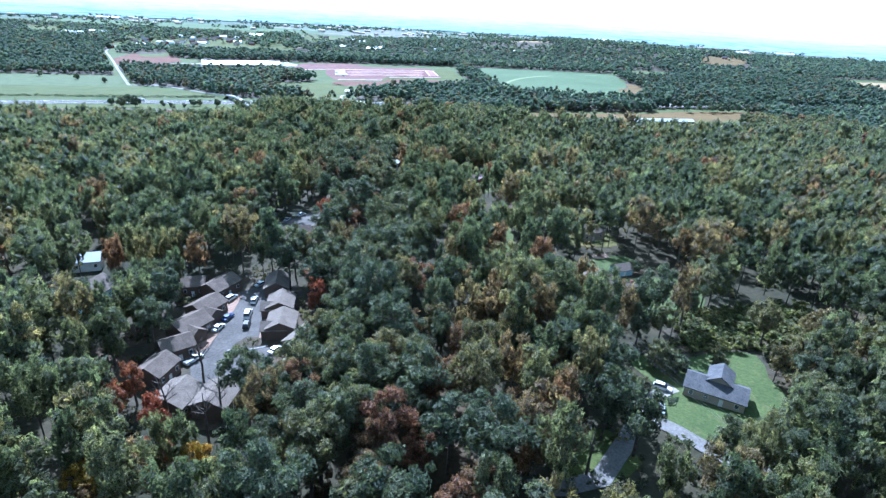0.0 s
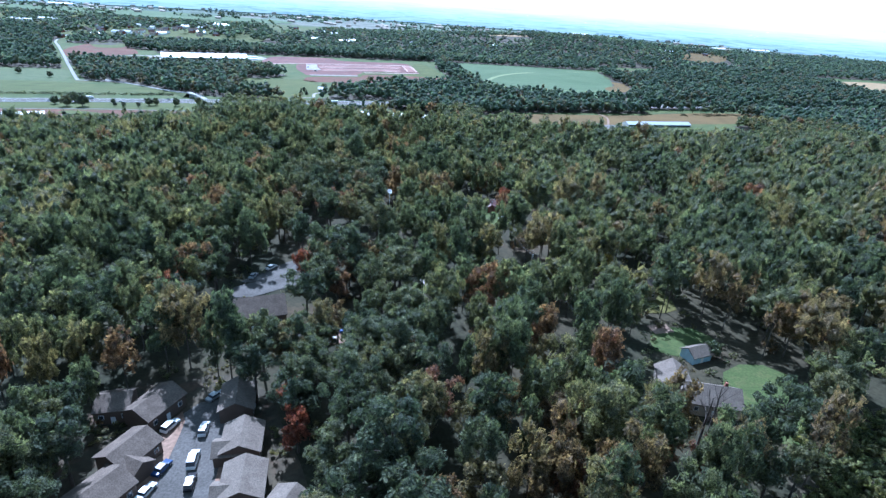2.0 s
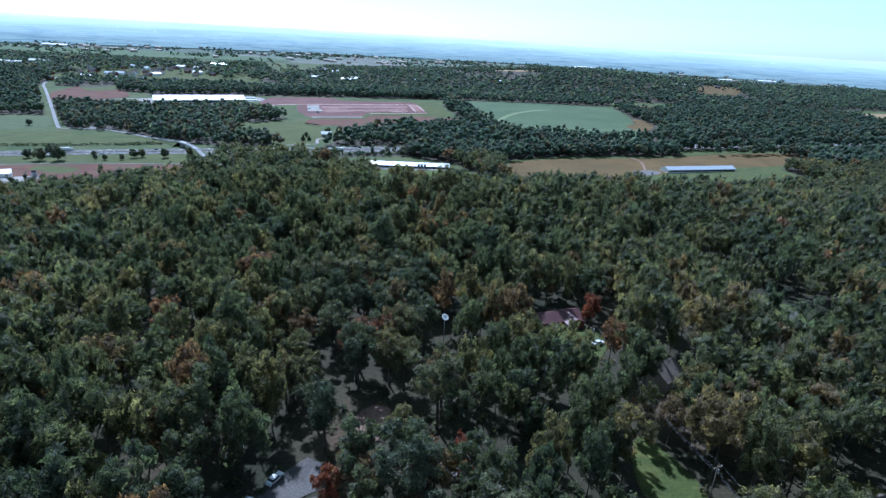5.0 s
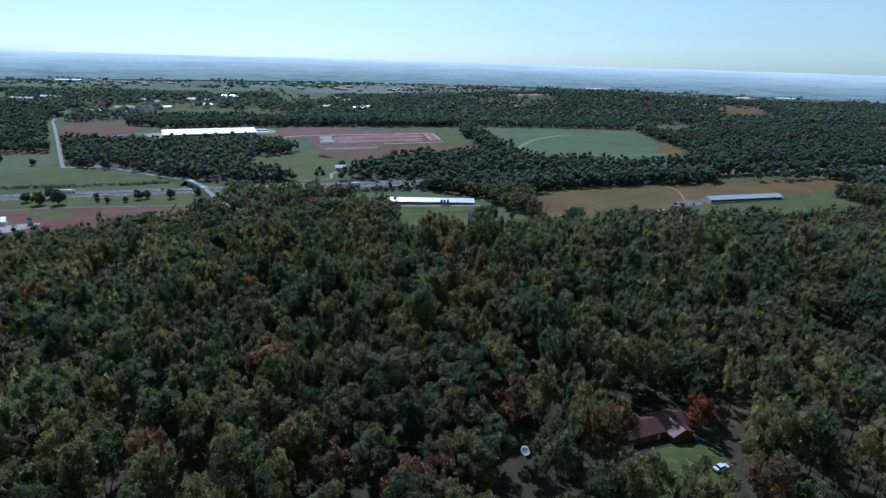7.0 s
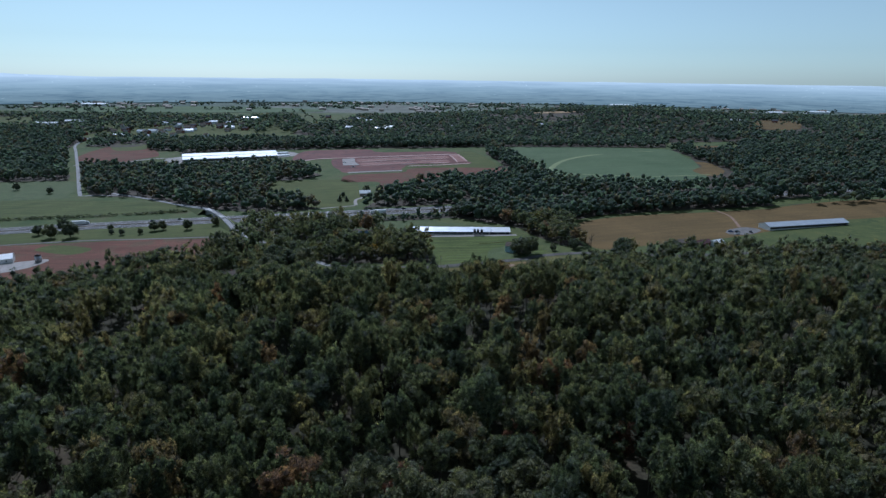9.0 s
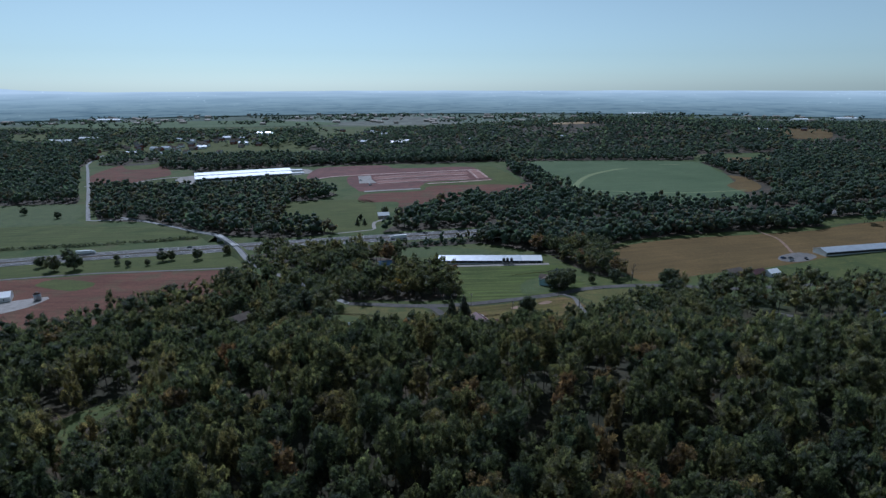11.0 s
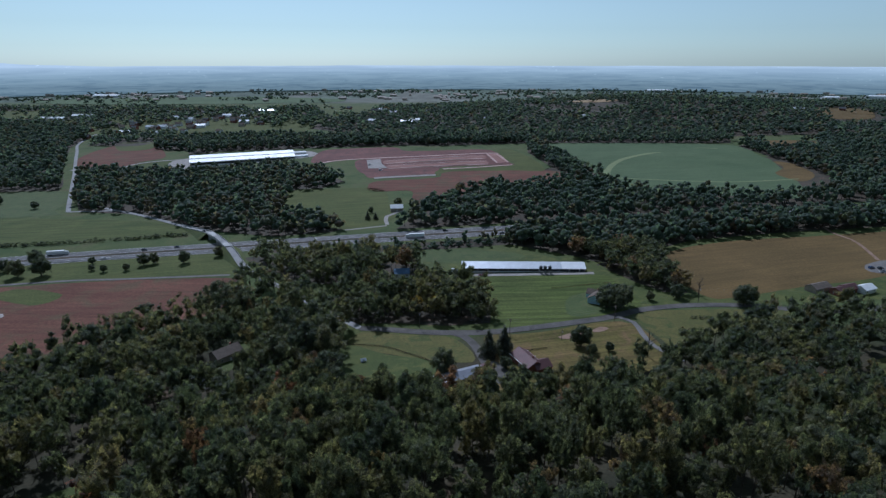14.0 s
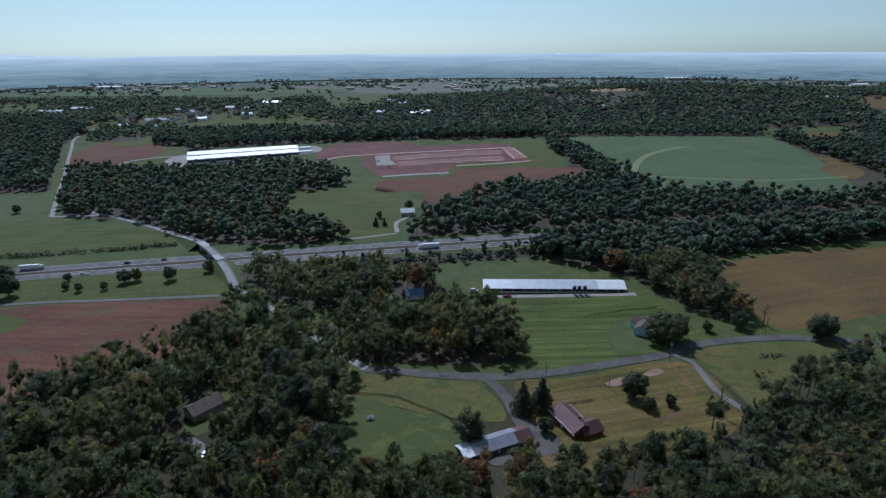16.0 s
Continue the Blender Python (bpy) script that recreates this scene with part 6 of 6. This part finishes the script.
lorry(497, -9.5, False)
lorry(800, 6.5, True)
for s_, lane, c, sh, fl in ((540, 10.5, "white", "saloon", 1), (566, -6.5, "black", "suv", 0), (592, -9, "black", "saloon", 0), (830, -8, "black", "suv", 0), (460, 6.5, "silver", "suv", 1), (380, -7, "white", "saloon", 0), (880, 10, "black", "saloon", 1)):
    p, a = on_motorway(s_, lane)
    put_car(c, sh, p.x, p.y, a + 180 * fl, "on a motorway", 0.27)
put_car("black", "saloon", -322, 855.5, 128, "on a road near an overpass", lifted(-322, 855) + 0.27)
for c, s, cx, cy, a in (("white", "van", -196, 1160, 30), ("white", "pickup", -217, 1197, 50)):
    put_car(c, s, cx, cy, a, "on a building site", 0.3)


# ---- poles, wires and fences ----
def utility_pole(x, y, turn, tall=10.5):
    base = new("utility_pole", None)
    base.matrix_basis = pose(x, y, hz(x, y), 0, 0, turn)
    part("post", tube((0, 0, -1), (0, 0, tall), 0.16, 0.11, 8), M["wood"], base, smooth=True)
    part("crossarm", box(-1.2, 1.2, -0.07, 0.07, tall - 0.9, tall - 0.74), M["wood"], base)
    for k in (-1.05, 0.0, 1.05):
        part("insulator", tube((k, 0, tall - 0.74), (k, 0, tall - 0.5), 0.06, 0.04, 6), M["white"], base, "pale insulator")
    part("transformer", tube((0.3, 0, tall - 2.4), (0.3, 0, tall - 1.4), 0.24, 0.24, 8), M["steel"], base, "grey transformer can")
    return tagged(base, "weathered timber utility pole with crossarm", "utility pole", "utility poles")


def wire(a, b, tall, sag, offsets, label):
    """Hanging wires between two pole tops."""
    d = Vector((b[0] - a[0], b[1] - a[1])).normalized()
    n = Vector((d.y, -d.x))
    base = new("power_line", None)
    for o, dz in offsets:
        pts = []
        for k in range(17):
            t = k / 16
            x, y = a[0] + (b[0] - a[0]) * t + n.x * o, a[1] + (b[1] - a[1]) * t + n.y * o
            z = (hz(*a) * (1 - t) + hz(*b) * t) + tall + dz - sag * 4 * t * (1 - t)
            pts.append((x, y, z))
        v = np.array([(q[0] + 0.016 * math.cos(g) * n.x, q[1] + 0.016 * math.cos(g) * n.y, q[2] + 0.016 * math.sin(g)) for q in pts for g in (1.57, 3.67, 5.76)])
        f = np.array([t for k in range(16) for j in range(3) for t in ((3 * k + j, 3 * k + (j + 1) % 3, 3 * k + 3 + (j + 1) % 3), (3 * k + j, 3 * k + 3 + (j + 1) % 3, 3 * k + 3 + j))])
        w = new("wire", mesh_from("wire", v, f, [M["cable"]]))
        w.parent = base
    tagged(base, label, "power line", "power lines")


WOODLINE = [(70, 74), (44, 150), (30, 236), (24, 300)]
for (x1, y1), (x2, y2) in zip(WOODLINE, WOODLINE[1:]):
    utility_pole(x1, y1, 20, 16.0)
    wire((x1, y1), (x2, y2), 15.4, 1.6, ((-1.05, 0), (1.05, 0), (0.2, -1.8)), "sagging power lines over a wood")
utility_pole(*WOODLINE[-1], 20, 16.0)
ROADLINE = [(-162, 662), (-108, 657), (-56, 647), (8, 666), (70, 696), (150, 690)]
for (x1, y1), (x2, y2) in zip(ROADLINE, ROADLINE[1:]):
    utility_pole(x1, y1, 10)
    wire((x1, y1), (x2, y2), 10.0, 0.9, ((-1.05, 0), (1.05, 0), (0.1, -1.8)), "sagging power lines beside a valley road")
utility_pole(*ROADLINE[-1], 10)
utility_pole(-28, 640, 10, 7)

post_mesh = mesh_from("post", *stick((0, 0, -0.4), (0, 0, 1.3), 0.11, 0.10, 5), [M["fence"]])


def rail_fence(points, label):
    line = rounded(points, False, 2.6)
    base = new("fence", None)
    for p in line:
        o = new("post", post_mesh)
        o.location = (p.x, p.y, hz(p.x, p.y))
        o.parent = base
    for p, q in zip(line, line[1:]):
        for h in (0.45, 0.8, 1.15):
            v, f = stick((p.x, p.y, hz(*p) + h), (q.x, q.y, hz(*q) + h), 0.085, 0.085, 4)
            o = new("rail", mesh_from("rail", v, f, [M["fence"]]))
            o.parent = base
    tagged(base, label, "fence", "fences")


rail_fence([(-147, 634), (-126, 631), (-115, 624), (-102, 615), (-97, 606)], "brown timber rail fence round a paddock")
rail_fence([(-54, 574), (-37, 586), (-14, 593)], "brown timber rail fence below a lawn")
rail_fence([(-57, 622), (-46, 626), (-38, 628)], "brown timber rail fence behind a farmhouse")
HEDGE = [(-20, 722), (-8, 724), (10, 729), (22, 731)]
GUARD = [(-640, 722), (-440, 776), (-310, 802)]


def guard_rail(points):
    base = new("guard_rail", None)
    line = rounded(points, False, 8)
    for p, q in zip(line, line[1:]):
        o = new("post", post_mesh)
        o.location = (p.x, p.y, hz(*p))
        o.parent = base
        d = (q - p).normalized()
        n = Vector((d.y, -d.x)) * 0.1
        bm = bmesh.new()
        v = [bm.verts.new((*(r + n * s), hz(*r) + z)) for r in (p, q) for s, z in ((0, 0.55), (1, 0.7), (0, 0.85))]
        bm.faces.new((v[0], v[1], v[4], v[3]))
        bm.faces.new((v[1], v[2], v[5], v[4]))
        part("rail", bm, M["steel"], base)
    tagged(base, "galvanised guard rail beside a motorway", "guard rail")


guard_rail(GUARD)

# ---- single trees, shrubs ----
for key, sz, spots in (
    (("round", 0), 1.0, [(-337, 776), (-330, 780), (-306, 780), (-284, 797), (-440, 762), (-620, 985), (-560, 960), (-700, 1010), (-90, 700), (60, 704), (-143, 773), (-150, 960), (-134, 950)]),
    (("round", 0), 1.45, [(-421, 751), (-404, 753), (-426, 778), (-92, 598), (-19, 631), (9, 688), (16, 684), (13, 694), (20, 690), (102, 695), (96, 690)]),
    (("round", 0), 0.6, [(-15.5, 621), (-6, 625), (-372, 764), (-360, 760), (-344, 763), (-381, 780), (70, 660), (40, 700), (-162, 650), (-176, 930), (82, 132), (90, 168), (78, 196)]),
    (("spruce", 0), 1.1, [(-69.5, 620), (-61.5, 621)]),
    (("spruce", 0), 0.6, [(-176, 905), (-168, 905)]),
    (("bare", 0), 1.0, [(-48, 104), (56, 158), (12, 618), (59, 708), (75, 708), (35, 90), (86, 84), (62, 164)]),
    (("bare", 1), 1.0, [(-59, 101), (-57, 116), (62, 152), (-48, 96), (14, 604), (-30, 560), (84, 76), (0, 575)]),
    (("scarlet", 0), 1.0, [(-70, 108), (-71, 101), (-60, 97), (-53, 85), (-51, 241), (-46, 248), (-20, 240), (35, 332), (36, 337), (-21, 252)]),
    (("gold", 0), 1.0, [(-45, 83), (-59, 76), (-64, 78), (61, 246), (-100, 680), (-110, 676), (-88, 690)]),
    (("rust", 1), 0.85, [(42, 148), (19, 140), (51, 145), (24, 90)]),
    (("rust", 0), 0.9, [(18, 100), (31, 107), (30, 118), (44, 158), (-2, 86), (-46, 244), (45, 269), (-33, 200), (126, 294), (80, 241), (-29, 247), (129, 458), (-7, 378), (78, 420)]),
    (("rust", 2), 0.9, [(20, 86), (31, 93), (21, 158), (-10, 86), (-42, 240), (125, 270), (48, 266), (34, 262), (57, 440), (-36, 377), (61, 489), (-15, 497)]),
    (("olive", 1), 0.8, [(99, 119), (101, 127), (104, 120)]),
    (("olive", 1), 0.9, [(-34, 104), (123, 130), (100, 143), (112, 138), (-28, 85), (-5, 110), (-92, 210), (61, 250), (-35, 254), (12, 248), (-3, 411), (46, 398), (-104, 690), (-118, 690), (-82, 676), (-92, 706)]),
    (("green", 3), 0.95, [(-43, 107), (-37, 104), (-31, 110), (-26, 109), (-26, 126), (-33, 99), (-77, 132), (-79, 146), (90, 163), (72, 156), (86, 102)]),
    (("green", 5), 1.25, [(-178, 634), (-164, 640), (-150, 618), (-148, 600), (-160, 605), (-176, 614), (-172, 592), (-142, 568), (-216, 668), (-231, 668)]),
    (("green", 1), 0.8, [(69, 92), (74, 94), (69, 143), (96, 105), (110, 116), (-58, 562), (-122, 562), (-192, 640), (-186, 606), (-200, 648), (-220, 606)]),
    (("olive", 0), 0.7, [(95, 126), (107, 132), (122, 132), (112, 124), (-40, 100), (-112, 676), (-96, 672)]),
    (("green", 0), 0.85, [(-205, 574), (-196, 580), (-216, 582), (-188, 592), (-224, 596)]),
    (("round", 0), 0.75, [(-62.5, 604)]),
    (("round", 0), 0.85, [(68, 128), (64, 131), (-113, 570)]),
    (("green", 4), 0.95, [(-84, 124), (-86, 140), (-86, 152), (44, 114), (88, 94), (96, 104), (98, 116), (-28, 128), (-78, 232), (-80, 220), (-80, 206), (-44, 212), (-42, 224)]),
    (("green", 2), 1.0, [(64, 90), (82, 98), (71, 85), (86, 92), (47, 96), (24, 127), (32, 122), (64, 150), (80, 154), (45, 124), (45, 106), (41, 101)]),
    (("green", 2), 0.8, [(84, 98), (62, 142), (-76, 664), (-70, 676), (-72, 690), (-80, 700), (20, 600), (4, 606), (28, 610), (48, 780), (30, 776)]),
):
    for px, py in spots:
        put_tree(key, px, py, sz * rng.uniform(0.9, 1.1))

SHRUB = [crown_shape(500 + k, 5, 0, 60, 0.27) for k in range(4)]
gx, gy = scatter([(72, 140), (84, 164), (130, 174), (127, 140), (106, 130), (99, 142)], 3.0)
woodland("shrubs", [(px, py, r_, r_ * rng.uniform(0.9, 1.4), -0.2, rng.random()) for px, py, r_ in zip(gx, gy, rng.uniform(1.5, 3.4, len(gx)))], SHRUB, "dense bright yellowish green scrub", trunks=False, leaves="leafscrub", sprays="leafscrub")
spots = []
for poly, gap, lo, hi, tlo, thi in (
    ([(-56, 133.5), (-48, 136), (-49, 139), (-54, 139.5)], 2.2, 0.6, 1.2, 0.3, 0.7),
    ([(-90, 120), (-78, 122), (-80, 176), (-88, 170)], 6, 1.2, 2.6, 0.2, 0.7),
    ([(-44, 168), (-38, 168), (-26, 130), (-30, 118)], 6, 1.2, 2.6, 0.2, 0.7),
    ([(-232, 466), (-226, 492), (-214, 506), (-212, 480)], 7, 1.2, 2.6, 0.3, 0.75),
    ([(86, 562), (100, 592), (124, 620), (110, 580)], 7, 1.2, 2.6, 0.3, 0.8),
    ([(40, 650), (80, 668), (120, 672), (90, 660)], 5, 1.0, 2.4, 0.4, 0.8),
    ([(54, 204), (60, 246), (66, 246), (60, 204)], 6, 1.2, 2.4, 0.3, 0.75),
    ([(96, 112), (99, 142), (108, 140), (106, 112)], 3.4, 1.4, 2.8, 0.45, 0.8),
):
    gx, gy = scatter(poly, gap)
    for px, py in zip(gx, gy):
        r_ = rng.uniform(lo, hi)
        spots.append((px, py, r_, r_ * rng.uniform(1.1, 1.6), -0.2, rng.uniform(tlo, thi)))
for poly in CLEAR[:13]:
    gx, gy = scatter(poly, 4.8)
    k = ~near_line([(-62, 172), (-56, 108)], gx, gy, 9)
    for c in COVERED:
        k &= ~inside(c, gx, gy)
    for sx, sy, reach in SITES:
        k &= np.hypot(gx - sx, gy - sy) > reach * 0.85
    for px, py in zip(gx[k], gy[k]):
        r_ = rng.uniform(0.7, 2.1)
        spots.append((px, py, r_, r_ * rng.uniform(0.9, 1.4), -0.2, rng.uniform(0.15, 0.75)))
for poly, gap in ((RIDGE, 18),):
    gx, gy = scatter(poly, gap)
    k = ~open_ground(gx, gy) & near_line(midline, gx, gy, 200)
    for px, py in zip(gx[k], gy[k]):
        r_ = rng.uniform(1.4, 2.8)
        spots.append((px, py, r_, r_ * 1.4, -0.2, rng.uniform(0.2, 0.9)))
for px, py in ((55, 669), (57, 671), (59, 669), (61, 671), (63, 670), (66, 671)):
    spots.append((px, py, rng.uniform(1.4, 2.2), 1.6, -0.2, rng.uniform(0.3, 0.6)))
line = rounded(HEDGE, False, 2)
for p in line:
    spots.append((p.x, p.y, 1.0, 1.2, -0.2, rng.uniform(0.6, 0.8)))
hedge2 = rounded([(-900, 720), (-640, 800), (-440, 833), (-340, 856)], False, 3.2)
for p in hedge2:
    spots.append((p.x + rng.normal(0, 1), p.y + rng.normal(0, 1), rng.uniform(2.0, 3.6), rng.uniform(2.4, 4.2), -0.2, rng.uniform(0.0, 0.35)))
woodland("shrubs", spots, SHRUB, "low green and yellowish shrubs and undergrowth", trunks=False)

# a white dish on a tall slender pole above the trees
mast = new("dish_mast", None)
mast.matrix_basis = pose(-22.6, 304, hz(-22.6, 304), 0, 0, 25)
part("pole", tube((0, 0, -0.5), (0, 0, 16.0), 0.12, 0.08, 8), M["steel"], mast, smooth=True)
bm, rings = bmesh.new(), []
for k in range(5):
    q = 1.15 * k / 4
    rings.append([bm.verts.new((q * math.cos(g * 0.3927), q * math.sin(g * 0.3927), 0.24 * (q / 1.15) ** 2)) for g in range(16)] if k else [bm.verts.new((0, 0, 0))])
for g in range(16):
    bm.faces.new((rings[0][0], rings[1][g], rings[1][(g + 1) % 16]))
    for k in range(1, 4):
        bm.faces.new((rings[k][g], rings[k + 1][g], rings[k + 1][(g + 1) % 16], rings[k][(g + 1) % 16]))
bmesh.ops.solidify(bm, geom=bm.faces[:], thickness=0.04)
bmesh.ops.transform(bm, matrix=pose(0, 0, 16.3, 38, 8, 0), verts=bm.verts)
dish = part("dish", bm, M["white"], mast, "white round dish", smooth=True)
part("arm", tube((0, 0, 16.2), (0.1, -0.75, 17.1), 0.035, 0.03, 6), M["steel"], dish)
tagged(mast, "white dish on a slender mast among trees", "mast")

# a crumpled white tarpaulin among the bushes
bm = bmesh.new()
grid = [[bm.verts.new((i * 0.7 - 3.5, j * 0.7 - 1.4, 0.55 + 0.5 * noise.noise((i * 0.6, j * 0.7, 3)) + 0.25 * noise.noise((i * 1.7, j * 1.9, 8)))) for j in range(5)] for i in range(11)]
for i in range(10):
    for j in range(4):
        bm.faces.new((grid[i][j], grid[i + 1][j], grid[i + 1][j + 1], grid[i][j + 1]))
for i in range(11):
    for j in (0, 4):
        grid[i][j].co.z = -0.05
for j in range(5):
    for i in (0, 10):
        grid[i][j].co.z = -0.05
tarp = linked("tarpaulin", bm, M["white"])
tarp.matrix_basis = pose(112, 129, hz(112, 129) + 0.1, 0, 0, -12)
tagged(tarp, "crumpled white tarpaulin heap among bushes", "tarpaulin")

# a timber deck behind a garden and a swing frame on a lawn
deck_ = new("wooden_deck", None)
deck_.matrix_basis = pose(69, 211, hz(69, 211) + 0.25, 0, 0, 12)
for k in range(10):
    part("plank", box(-3.5, 3.5, -2.5 + k * 0.5, -2.06 + k * 0.5, 0, 0.06), M["plank"], deck_)
for k in (-3.2, 0, 3.2):
    part("joist", box(k - 0.08, k + 0.08, -2.5, 2.5, -0.45, -0.003), M["wood"], deck_)
tagged(deck_, "low timber deck with brown boards on a lawn", "deck")
swing = new("swing_frame", None)
swing.matrix_basis = pose(108, 386, hz(108, 386), 0, 0, 20)
part("beam", tube((-2.6, 0, 2.7), (2.6, 0, 2.7), 0.12, 0.12, 6), M["plank"], swing)
for s in (-2.5, 2.5):
    for e in (-1.3, 1.3):
        part("leg", tube((s, e, -0.2), (s, 0, 2.7), 0.1, 0.1, 6), M["plank"], swing)
for k in (-1.3, 0.9):
    seat_ = part("seat", box(k - 0.3, k + 0.3, -0.12, 0.12, 0.55, 0.6), M["dark"], swing, "dark swing seat")
    for o in (-0.26, 0.26):
        part("rope", tube((k + o, 0, 0.6), (k + o, 0, 2.6), 0.02, 0.02, 4), M["cable"], seat_)
tagged(swing, "pale timber swing frame at a wood edge", "swing")
